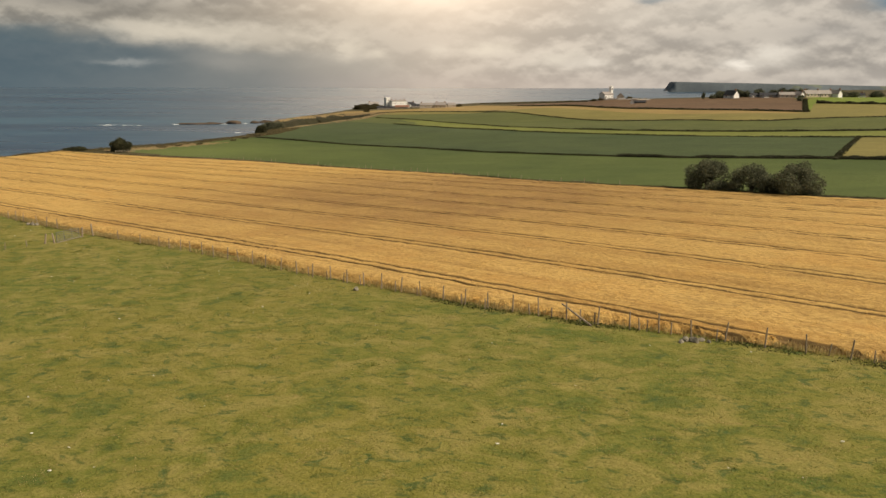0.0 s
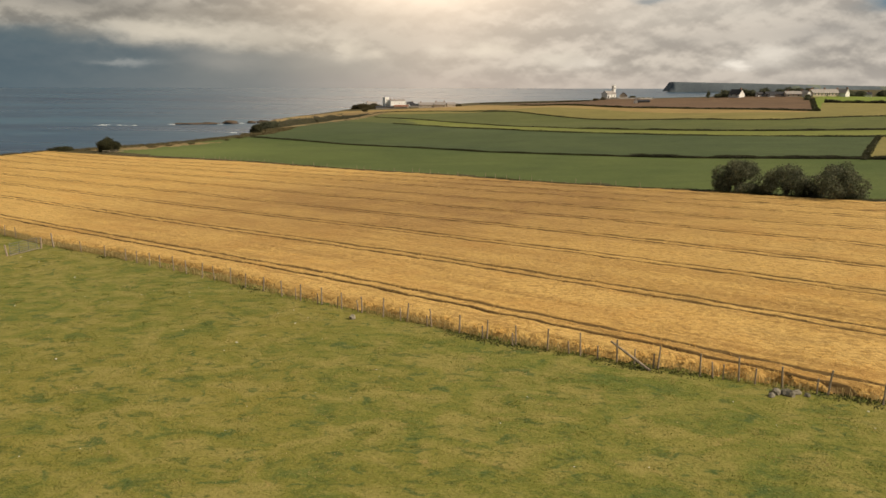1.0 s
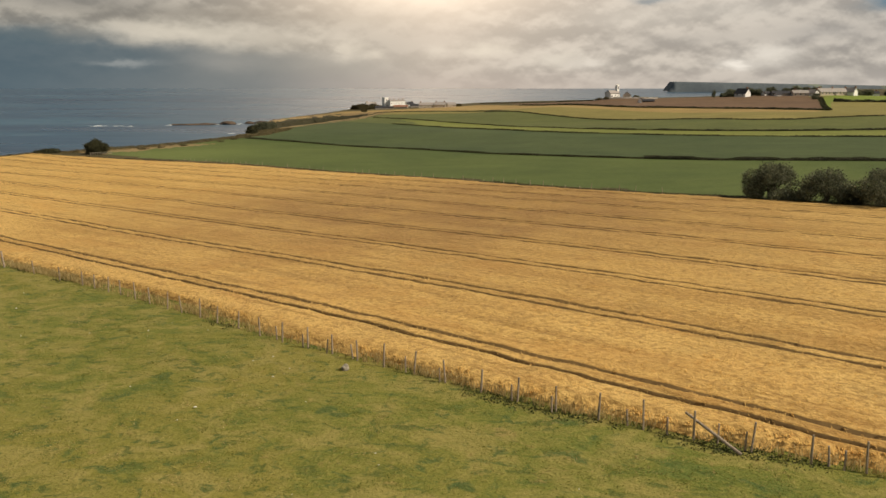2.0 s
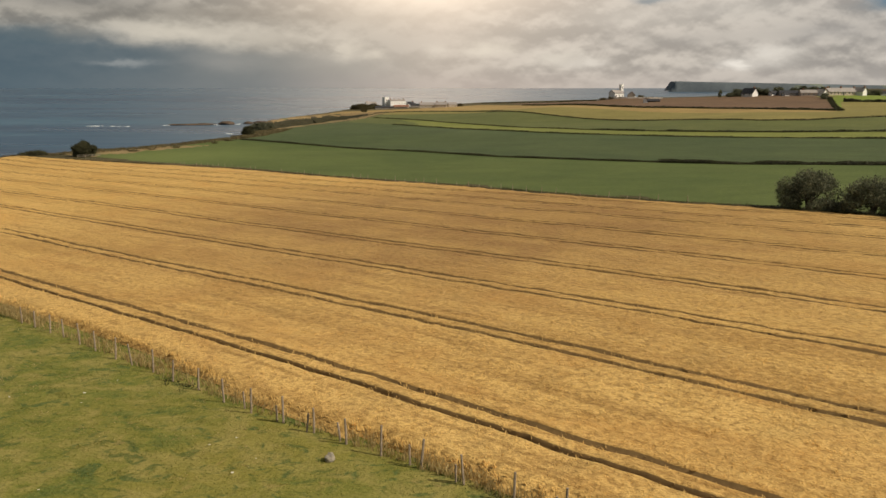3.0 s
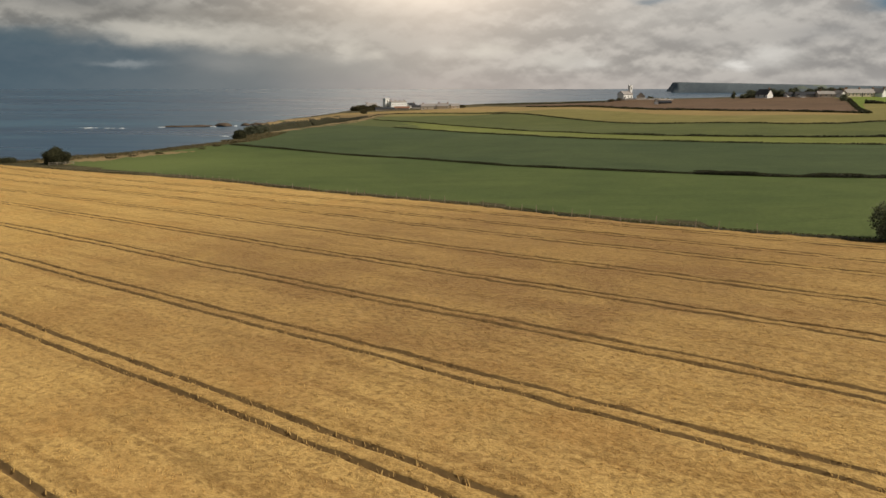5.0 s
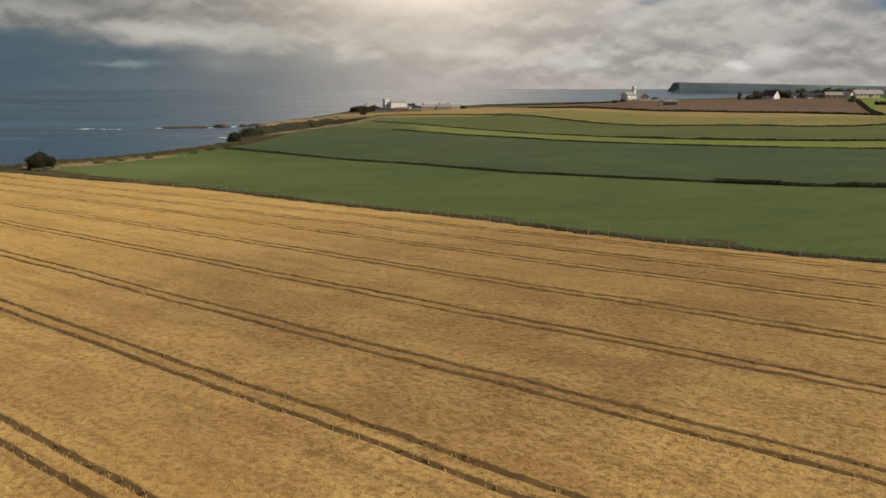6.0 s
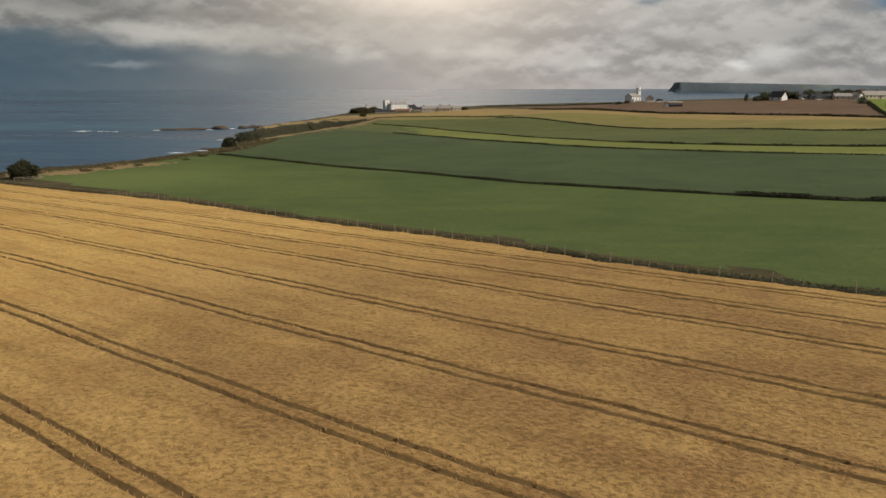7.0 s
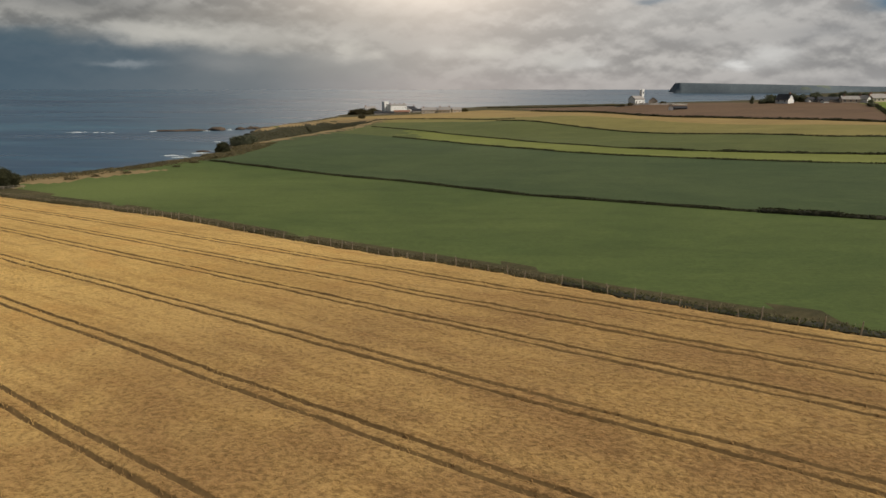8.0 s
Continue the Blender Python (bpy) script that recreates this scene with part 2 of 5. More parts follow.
def leaf_mat(name, dark, light, through_light=0.25, extra=None, rows=0.0):
    """Single leaves, blades or stalks, each with its own tone."""
    m = Nodes(name, 0.75, 0.2)
    stops = [(0.0, dark), (0.75, light)]
    if extra:
        stops += [(0.8, extra), (1.0, extra)]
    c = m.ramp(m.island(), stops)
    wide = m.noise(0.09, 3, 0.55, warp=0.3)
    m.colour(m.mix(m.ramp(wide, [(0.4, 0.0), (0.65, 0.45)]), c, dark))
    if rows:
        drill = m.noise(0.30, 4, 0.6, (0.07, 1.0, 1.0), -TRAM_ANGLE)
        patch = m.noise(0.045, 4, 0.55, (0.5, 1.0, 1.0), -TRAM_ANGLE, 0.6)
        c = m.mix(m.ramp(wide, [(0.4, 0.0), (0.65, 0.25)]), c, dark)
        thin = m.noise(0.85, 4, 0.62, (0.06, 1.0, 1.0), -TRAM_ANGLE, 0.3)
        c = m.mix(m.ramp(drill, [(0.38, rows), (0.5, 0.0)]), c, tuple(v * 0.72 for v in dark))
        c = m.mix(m.ramp(thin, [(0.36, 0.7), (0.45, 0.0)]), c, tuple(v * 0.62 for v in dark))
        c = m.mix(m.ramp(patch, [(0.5, 0.0), (0.66, rows)]), c, tuple(0.5 * (a + b) * 1.12 for a, b in zip(light, extra)))
        drift, drift2 = m.noise(0.13, 3, 0.55, (0.7, 1.0, 1.0), -TRAM_ANGLE, 0.8), m.noise(0.21, 3, 0.55, warp=0.8)
        c = m.mix(m.ramp(drift, [(0.50, 0.0), (0.68, 0.45)]), c, (0.72, 0.41, 0.125))
        c = m.mix(m.ramp(drift2, [(0.54, 0.0), (0.70, 0.3)]), c, (0.45, 0.310, 0.110))
        # dim patch mid-field: shade put into the ear colour, broken up by drift
        shade_patch = m.mix(0.45, m.ramp(m.patch(0, 124, 78), [(0.0, 0.0), (0.5, 0.72)]), m.mix(1.0, m.ramp(m.patch(0, 124, 78), [(0.0, 0.0), (0.45, 0.92)]), m.ramp(drift, [(0.36, 0.25), (0.62, 1.0)]), "MULTIPLY"))
        m.colour(m.mix(shade_patch, c, (0.315, 0.180, 0.080)))
        m.sheen(0.45, 0.35, (1.0, 0.68, 0.26))
    m.leafy(through_light)
    return m.mat


def pasture_mat():
    m = Nodes("pasture_grass", 0.9, 0.15)
    wide, broad = m.noise(0.018, 2, 0.5), m.noise(0.07, 4, 0.6, warp=0.6)
    mid, tuss = m.noise(0.42, 4, 0.60, (0.8, 1.0, 1.0), 12, 0.8), m.noise(1.5, 4, 0.64, (0.65, 1.0, 1.0), 12, 0.5)
    grain, rushy = m.noise(6.0, 4, 0.65), m.noise(0.95, 4, 0.62, (0.75, 1.0, 1.0), 10, 0.7)
    c = m.mix(m.ramp(broad, [(0.34, 0.0), (0.66, 1.0)]), (0.136, 0.148, 0.027), (0.215, 0.185, 0.040))
    c = m.mix(m.ramp(wide, [(0.42, 0.0), (0.6, 0.55)]), c, (0.100, 0.142, 0.027))
    c = m.mix(m.ramp(mid, [(0.46, 0.0), (0.62, 0.85)]), c, (0.262, 0.222, 0.068))
    c = m.mix(m.ramp(mid, [(0.32, 0.65), (0.44, 0.0)]), c, (0.068, 0.110, 0.027))
    c = m.mix(m.ramp(tuss, [(0.52, 0.0), (0.70, 0.55)]), c, (0.255, 0.228, 0.062))
    c = m.mix(m.ramp(tuss, [(0.34, 0.8), (0.44, 0.0)]), c, (0.066, 0.092, 0.022))
    c = m.mix(m.ramp(rushy, [(0.34, 0.75), (0.42, 0.0)]), c, (0.046, 0.088, 0.026))
    c = m.mix(m.ramp(rushy, [(0.62, 0.0), (0.72, 0.6)]), c, (0.31, 0.225, 0.085))
    c = m.mix(m.ramp(grain, [(0.36, 0.30), (0.48, 0.0)]), c, (0.080, 0.088, 0.020))
    c = m.mix(m.ramp(grain, [(0.53, 0.0), (0.68, 0.35)]), c, (0.32, 0.265, 0.085))
    m.colour(c)
    m.bump(m.mix(0.6, grain, tuss), 0.8, 0.22)
    return m.mat


def barley_mat():
    m = Nodes("barley_canopy", 0.8, 0.2)
    broad = m.noise(0.028, 4, 0.55, warp=0.6)
    rows = m.noise(0.30, 4, 0.6, (0.07, 1.0, 1.0), -TRAM_ANGLE)
    lodged = m.noise(0.10, 4, 0.6, (0.35, 1.0, 1.0), -TRAM_ANGLE, 0.6)
    clump = m.noise(2.9, 3, 0.62, (0.85, 1.0, 1.0), -TRAM_ANGLE, 0.3)
    mid, grain = m.noise(0.9, 4, 0.6, (0.6, 1.0, 1.0), -TRAM_ANGLE), m.noise(8.0, 3, 0.65)
    c = m.mix(m.ramp(broad, [(0.36, 0.0), (0.64, 1.0)]), (0.560, 0.356, 0.110), (0.655, 0.430, 0.148))
    c = m.mix(m.ramp(rows, [(0.46, 0.0), (0.66, 0.5)]), c, (0.66, 0.435, 0.152))
    thin = m.noise(0.85, 4, 0.62, (0.06, 1.0, 1.0), -TRAM_ANGLE, 0.3)
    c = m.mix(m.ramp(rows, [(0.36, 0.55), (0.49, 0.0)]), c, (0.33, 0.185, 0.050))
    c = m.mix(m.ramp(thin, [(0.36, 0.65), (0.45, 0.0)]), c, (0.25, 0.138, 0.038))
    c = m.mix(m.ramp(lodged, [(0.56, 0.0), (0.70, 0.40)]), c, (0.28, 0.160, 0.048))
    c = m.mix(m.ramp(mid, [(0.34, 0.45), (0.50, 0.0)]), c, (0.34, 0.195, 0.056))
    # hollows between clumps darkened: the shade of the gaps is painted in
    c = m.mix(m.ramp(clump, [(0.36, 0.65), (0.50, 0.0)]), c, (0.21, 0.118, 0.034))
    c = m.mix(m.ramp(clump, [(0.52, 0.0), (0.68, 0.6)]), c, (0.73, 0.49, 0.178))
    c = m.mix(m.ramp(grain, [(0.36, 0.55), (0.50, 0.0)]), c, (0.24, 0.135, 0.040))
    drift, drift2 = m.noise(0.13, 3, 0.55, (0.7, 1.0, 1.0), -TRAM_ANGLE, 0.8), m.noise(0.21, 3, 0.55, warp=0.8)
    c = m.mix(m.ramp(drift, [(0.50, 0.0), (0.68, 0.40)]), c, (0.50, 0.265, 0.072))
    c = m.mix(m.ramp(drift2, [(0.54, 0.0), (0.70, 0.28)]), c, (0.28, 0.190, 0.066))
    # the same painted shade on the canopy below the ears
    shade_patch = m.mix(0.45, m.ramp(m.patch(0, 124, 78), [(0.0, 0.0), (0.5, 0.72)]), m.mix(1.0, m.ramp(m.patch(0, 124, 78), [(0.0, 0.0), (0.45, 0.92)]), m.ramp(drift, [(0.36, 0.25), (0.62, 1.0)]), "MULTIPLY"))
    m.colour(m.mix(shade_patch, c, m.mix(m.ramp(clump, [(0.38, 0.0), (0.62, 1.0)]), (0.105, 0.056, 0.022), (0.285, 0.158, 0.064))))
    m.sheen(0.45, 0.3, (1.0, 0.66, 0.24))
    m.bump(m.mix(0.3, clump, grain), 1.0, 0.20)
    return m.mat


def water_mat():
    m = Nodes("sea_water", 0.2, 0.32)
    m.bsdf.inputs["IOR"].default_value = 1.33
    tone = m.noise(0.0030, 4, 0.6, (0.30, 1.0, 1.0), 8, 0.5)
    streak = m.noise(0.014, 5, 0.62, (0.13, 1.0, 1.0), 10, 0.7)
    chop = m.noise(0.060, 5, 0.66, (0.16, 1.0, 1.0), 6, 0.4)
    c = m.mix(m.ramp(tone, [(0.36, 0.0), (0.64, 1.0)]), (0.007, 0.032, 0.080), (0.018, 0.070, 0.130))
    # light and dark of the waves painted as streaks; reflections alone are even
    c = m.mix(m.ramp(streak, [(0.48, 0.0), (0.64, 0.65)]), c, (0.080, 0.165, 0.225))
    c = m.mix(m.ramp(chop, [(0.56, 0.0), (0.70, 0.45)]), c, (0.12, 0.20, 0.24))
    c = m.mix(m.ramp(chop, [(0.32, 0.5), (0.46, 0.0)]), c, (0.004, 0.020, 0.042))
    m.colour(c)
    w1 = m.noise(0.045, 4, 0.6, (0.30, 1.0, 1.0), 8, 0.3)
    m.bump(w1, 0.07, 1.5)
    m.link(m.ramp(streak, [(0.3, 0.24), (0.75, 0.40)]), m.bsdf.inputs["Roughness"])
    return m.mat


M = {
    "pasture": pasture_mat(),
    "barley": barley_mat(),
    "soil": plain_mat("tramline_soil", (0.165, 0.102, 0.040), (0.255, 0.160, 0.062), 1.5),
    "meadow": field_mat("sheep_meadow", (0.070, 0.100, 0.028), (0.108, 0.138, 0.039), 0.12, 1.0, -8, lush=(-88, 268, 58, (0.150, 0.185, 0.055))),
    "dark_crop": field_mat("dark_green_crop", (0.053, 0.078, 0.030), (0.080, 0.106, 0.040), 0.15, 1.0, -30),
    "strip": field_mat("bright_grass_strip", (0.155, 0.176, 0.042), (0.205, 0.220, 0.054), 0.15),
    "mid_green": field_mat("mid_green_field", (0.088, 0.106, 0.034), (0.130, 0.142, 0.044), 0.2, 1.0, -25),
    "olive": field_mat("olive_field", (0.205, 0.180, 0.058), (0.262, 0.222, 0.074), 0.25),
    "yellow": field_mat("ripe_yellow_field", (0.30, 0.208, 0.082), (0.39, 0.28, 0.106), 0.3),
    "brown": field_mat("ploughed_brown_field", (0.135, 0.085, 0.052), (0.18, 0.115, 0.07), 0.3, 1.0, -20),
    "lime": field_mat("lime_green_meadow", (0.150, 0.200, 0.034), (0.185, 0.235, 0.042), 0.15),
    "headgrass": leaf_mat("cliff_edge_grass", (0.075, 0.062, 0.03), (0.17, 0.135, 0.065), 0.3, (0.22, 0.18, 0.09)),
    "scrub": field_mat("dark_valley_scrub", (0.038, 0.038, 0.020), (0.066, 0.058, 0.032), 0.5, 4.0, 30, 0.7),
    "heath": field_mat("rough_coastal_grass", (0.07, 0.062, 0.028), (0.135, 0.108, 0.05), 0.5, 3.0, 40, 0.6),
    "dry": field_mat("dry_coastal_grass", (0.245, 0.175, 0.085), (0.345, 0.250, 0.125), 0.3, 3.0, 40, 0.4),
    "cliff": plain_mat("cliff_rock_and_scrub", (0.028, 0.026, 0.014), (0.075, 0.058, 0.035), 0.12, 0.95, 0.8),
    "sea": water_mat(),
    "foam": plain_mat("sea_foam", (0.82, 0.84, 0.84), (0.62, 0.68, 0.7), 0.3, 0.7),
    "rock": plain_mat("wet_rock", (0.065, 0.048, 0.036), (0.13, 0.09, 0.06), 0.15, 0.7, 0.6),
    "stone": plain_mat("field_stone", (0.20, 0.18, 0.14), (0.34, 0.30, 0.235), 4.0, 0.9, 0.5),
    "wood": plain_mat("weathered_post_wood", (0.25, 0.195, 0.145), (0.42, 0.345, 0.265), 6.0, 0.85, 0.4),
    "steel": plain_mat("galvanised_steel", (0.15, 0.155, 0.15), (0.22, 0.22, 0.2), 8.0, 0.5, 0.1, 0.5),
    "bank": leaf_mat("grey_bank_grass", (0.125, 0.108, 0.062), (0.245, 0.205, 0.125), 0.4, (0.33, 0.28, 0.175)),
    "bark": plain_mat("tree_bark", (0.05, 0.04, 0.03), (0.09, 0.075, 0.055), 5.0, 0.95, 0.6),
    "leaves": leaf_mat("tree_leaves", (0.066, 0.074, 0.050), (0.145, 0.152, 0.090), 0.45, (0.22, 0.225, 0.14)),
    "hedge": leaf_mat("hedge_leaves", (0.030, 0.033, 0.017), (0.078, 0.076, 0.036), 0.2),
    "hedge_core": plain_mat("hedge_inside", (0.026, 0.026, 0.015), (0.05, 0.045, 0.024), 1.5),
    "rank": leaf_mat("rank_dry_grass", (0.36, 0.275, 0.120), (0.54, 0.42, 0.195), 0.55, (0.62, 0.50, 0.26)),
    "weeds": leaf_mat("dark_weeds", (0.055, 0.068, 0.024), (0.120, 0.128, 0.044), 0.35, (0.19, 0.17, 0.075)),
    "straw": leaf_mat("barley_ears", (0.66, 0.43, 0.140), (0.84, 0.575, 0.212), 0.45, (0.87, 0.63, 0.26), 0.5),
    "grass": leaf_mat("grass_blades", (0.125, 0.158, 0.034), (0.230, 0.232, 0.056), 0.55, (0.31, 0.27, 0.09)),
    "gorse": leaf_mat("brown_gorse", (0.062, 0.056, 0.028), (0.135, 0.112, 0.055), 0.35),
    "tussock": leaf_mat("green_tussock", (0.125, 0.160, 0.036), (0.200, 0.205, 0.05), 0.55),
    "petal": plain_mat("white_flower_heads", (0.75, 0.75, 0.68), (0.6, 0.6, 0.5), 9.0),
    "render": plain_mat("white_render", (0.88, 0.87, 0.84), (0.80, 0.79, 0.76), 0.8, 0.85, 0.05),
    "greywall": plain_mat("grey_stone_wall", (0.34, 0.31, 0.28), (0.45, 0.41, 0.37), 1.2, 0.9, 0.3),
    "tanwall": plain_mat("tan_stone_wall", (0.55, 0.45, 0.35), (0.64, 0.55, 0.45), 1.2, 0.9, 0.3),
    "slate": plain_mat("slate_roof", (0.030, 0.032, 0.038), (0.060, 0.060, 0.066), 2.0, 0.8, 0.3, 0.15),
    "greyroof": plain_mat("pale_grey_roof", (0.27, 0.245, 0.23), (0.36, 0.33, 0.305), 1.0, 0.8, 0.2),
    "redroof": plain_mat("brown_red_roof", (0.24, 0.12, 0.08), (0.32, 0.17, 0.11), 1.0, 0.8, 0.2),
    "glass": plain_mat("dark_window_glass", (0.02, 0.024, 0.03), (0.035, 0.04, 0.045), 0.6, 0.12, 0.0, 0.6),
    "brick": plain_mat("chimney_brick", (0.20, 0.11, 0.075), (0.28, 0.17, 0.12), 5.0, 0.9, 0.3),
    # distance haze is mixed into both headland colours
    "headland": field_mat("hazed_headland", (0.120, 0.148, 0.172), (0.165, 0.190, 0.200), 0.2, 0.08, 90, 0.15),
    "far_fields": field_mat("hazed_headland_fields", (0.150, 0.178, 0.150), (0.200, 0.222, 0.165), 0.2, 0.05, 20, 0.1),
}


# ---- shape of the land ----
HILLS = [(0, 60, 70, 60, 0.91), (-90, 260, 70, 80, -1.92), (-10, 200, 50, 60, -0.97), (40, 140, 50, 50, -0.69), (-60, 330, 60, 60, 0.81),
         (40, 240, 60, 60, -0.85), (10, 420, 70, 60, -1.16), (110, 290, 60, 60, -1.19), (90, 440, 60, 60, -1.12), (165, 400, 60, 70, 2.43),
         (60, 545, 50, 60, 2.92), (-60, 560, 70, 80, 0.04), (140, 620, 80, 90, 4.23), (260, 600, 110, 140, 4.25), (-80, 800, 100, 150, 1.43),
         (180, 800, 120, 120, 2.88), (-60, 1000, 130, 120, 3.56), (0, 700, 70, 80, 2.22), (-20, 300, 40, 40, -1.41), (130, 500, 50, 50, 2.31), (136, 648, 22, 16, 2.2), (258, 612, 62, 34, 1.7)]
SEA = -28.0
COAST = [(-900, -3500), (-420, -600), (-300, 0), (-215, 175), (-152, 253), (-146, 284), (-128, 303), (-115, 316), (-99, 340), (-93, 356), (-94, 400),
         (-98, 450), (-110, 500), (-126, 540), (-136, 575), (-141, 640), (-136, 700), (-126, 760), (-120, 860), (-115, 950), (-105, 1020), (-80, 1090),
         (0, 1150), (60, 1170), (150, 1080), (225, 950), (320, 900), (460, 1050), (900, 1600), (2500, 2600), (4800, 3400)]


def wobble(x, y, size, seed=0.0):
    """Smooth wandering between -1 and 1, a sum of crossed waves."""
    a, b = x / size + seed, y / size - seed * 1.7
    return (np.sin(a * 1.9 + 1.3 * np.sin(b * 1.1)) + np.sin(b * 2.3 + 1.7 * np.sin(a * 0.8 + seed)) + 0.6 * np.sin((a + b) * 3.7 + seed)) / 2.6


def rise(x, y):
    u, v = np.clip(x, -300, 450) / 100, np.clip(y, -100, 1100) / 250 - 1
    z = -2.3 + 2.17 * u - 1.98 * v + 0.8 * u * v
    for cx, cy, rx, ry, h in HILLS:
        z = z + h * np.exp(-((x - cx) / rx) ** 2 - ((y - cy) / ry) ** 2)
    return z - 10.5 * hollow(x, y)


def hollow(x, y):
    """The scrubby hollow that runs down to the sea beside the crop, 0 to 1."""
    ax, ay, bx, by = -132.0, 455.0, -94.0, 690.0
    k = np.clip(((x - ax) * (bx - ax) + (y - ay) * (by - ay)) / ((bx - ax) ** 2 + (by - ay) ** 2), 0, 1)
    d = np.hypot(x - ax - k * (bx - ax), y - ay - k * (by - ay)) + 3.0 * wobble(x, y, 14.0, 4.0)
    return np.exp(-(np.maximum(d, 0) / 28.0) ** 4)


def seaward(x, y):
    """Metres outside the coast line, negative on land."""
    best, sign = np.full(np.shape(x), 1e9), np.ones(np.shape(x))
    for (ax, ay), (bx, by) in zip(COAST, COAST[1:]):
        ex, ey = bx - ax, by - ay
        px_, py_ = x - ax, y - ay
        k = np.clip((px_ * ex + py_ * ey) / (ex * ex + ey * ey), 0, 1)
        d = np.hypot(px_ - k * ex, py_ - k * ey)
        s = np.where(ex * py_ - ey * px_ > 0, 1.0, -1.0)
        near = d < best
        best, sign = np.where(near, d, best), np.where(near, s, sign)
    return best * sign


def ground_z(x, y):
    x, y = np.asarray(x, float), np.asarray(y, float)
    z = rise(x, y)
    sd = seaward(x, y) + 3.0 * wobble(x, y, 9.0) + 1.5 * wobble(x, y, 3.1, 2.0)
    k = np.clip((sd + 1.0) / 13.0, 0, 1)
    k = k * k * (3 - 2 * k)
    return z * (1 - k) + (SEA - 4) * k


def gz(x, y):
    return float(ground_z(np.array([x]), np.array([y]))[0])


# ---- mesh helpers ----
def fast_mesh(name, verts, faces, mats, index=None, smooth=False):
    verts, faces = np.asarray(verts, np.float32), np.asarray(faces, np.int32)
    n, k = faces.shape
    me = bpy.data.meshes.new(name)
    me.vertices.add(len(verts))
    me.vertices.foreach_set("co", verts.ravel())
    me.loops.add(n * k)
    me.loops.foreach_set("vertex_index", faces.ravel())
    me.polygons.add(n)
    me.polygons.foreach_set("loop_start", np.arange(0, n * k, k, dtype=np.int32))
    me.polygons.foreach_set("loop_total", np.full(n, k, np.int32))
    for m in mats:
        me.materials.append(m)
    if index is not None:
        me.polygons.foreach_set("material_index", np.asarray(index, np.int32))
    me.polygons.foreach_set("use_smooth", np.full(n, smooth))
    me.update(calc_edges=True)
    me.validate()
    return me


def grid_faces(nu, nv):
    i, j = np.meshgrid(np.arange(nu - 1), np.arange(nv - 1), indexing="ij")
    a = (i * nv + j).ravel()
    return np.stack([a, a + nv, a + nv + 1, a + 1], 1)


def part(name, bm, material, parent=None, label=""):
    """Links a bmesh as one mesh object under a thing or a part."""
    me = bpy.data.meshes.new(name)
    bmesh.ops.recalc_face_normals(bm, faces=bm.faces)
    bm.to_mesh(me)
    bm.free()
    me.materials.append(material)
    ob = new(name, me)
    ob.parent = parent
    if label:
        ob["label"] = label
    return ob


def thing(name, m, label, category, group="", kind=""):
    ob = new(name)
    ob.matrix_basis = m
    return tagged(ob, label, category, group, kind)


def box(bm, x0, x1, y0, y1, z0, z1, bevel=0.0):
    r = bmesh.ops.create_cube(bm, size=1.0)
    bmesh.ops.scale(bm, vec=(x1 - x0, y1 - y0, z1 - z0), verts=r["verts"])
    bmesh.ops.translate(bm, vec=((x0 + x1) / 2, (y0 + y1) / 2, (z0 + z1) / 2), verts=r["verts"])
    if bevel:
        bmesh.ops.bevel(bm, geom=list({e for v in r["verts"] for e in v.link_edges}), offset=bevel, segments=1, affect="EDGES")
    return bm


def tube(bm, a, b, ra, rb, sides=6):
    a, b = Vector(a), Vector(b)
    q = (b - a).to_track_quat("Z", "Y").to_matrix()
    rings = []
    for p, r in ((a, ra), (b, rb)):
        rings.append([bm.verts.new(p + q @ Vector((r * math.cos(i * math.tau / sides), r * math.sin(i * math.tau / sides), 0))) for i in range(sides)])
    for i in range(sides):
        j = (i + 1) % sides
        bm.faces.new((rings[0][i], rings[0][j], rings[1][j], rings[1][i]))
    bm.faces.new(rings[0][::-1])
    bm.faces.new(rings[1])
    return bm


rng = np.random.default_rng(7)


def tufts(points, width, height, lean, blades=2, spread=0.06):
    """Verts and triangles of small upright tufts: each blade a narrow bent triangle pair."""
    p = np.repeat(np.asarray(points, float), blades, 0)
    n = len(p)
    a = rng.uniform(0, math.tau, n)
    h = height * rng.uniform(0.55, 1.25, n)
    w = width * rng.uniform(0.6, 1.3, n)
    p = p + np.stack([rng.normal(0, spread, n), rng.normal(0, spread, n), np.zeros(n)], 1)
    side = np.stack([np.cos(a), np.sin(a), np.zeros(n)], 1)
    b = rng.uniform(0, math.tau, n)
    out = np.stack([np.cos(b), np.sin(b), np.zeros(n)], 1) * (lean * h * rng.uniform(0.2, 1.0, n))[:, None]
    up = np.array([0, 0, 1.0]) * h[:, None]
    v0, v1 = p - side * w[:, None] / 2, p + side * w[:, None] / 2
    v2 = p + up * 0.75 + out * 0.5 + side * w[:, None] * 0.45
    v3 = p + up + out
    v = np.stack([v0, v1, v2, v3], 1).reshape(-1, 3)
    f = np.arange(n)[:, None] * 4 + np.array([0, 1, 2, 3])
    return v, f


def scatter_object(name, v, f, material, label, category, kind="stuff"):
    ob = new(name, fast_mesh(name, v, f, [material]))
    return tagged(ob, label, category, "", kind)


# ---- field lines, each y as a function of x ----
def line(points):
    xs, ys = [p[0] for p in points], [p[1] for p in points]
    return lambda x: np.interp(x, xs, ys)


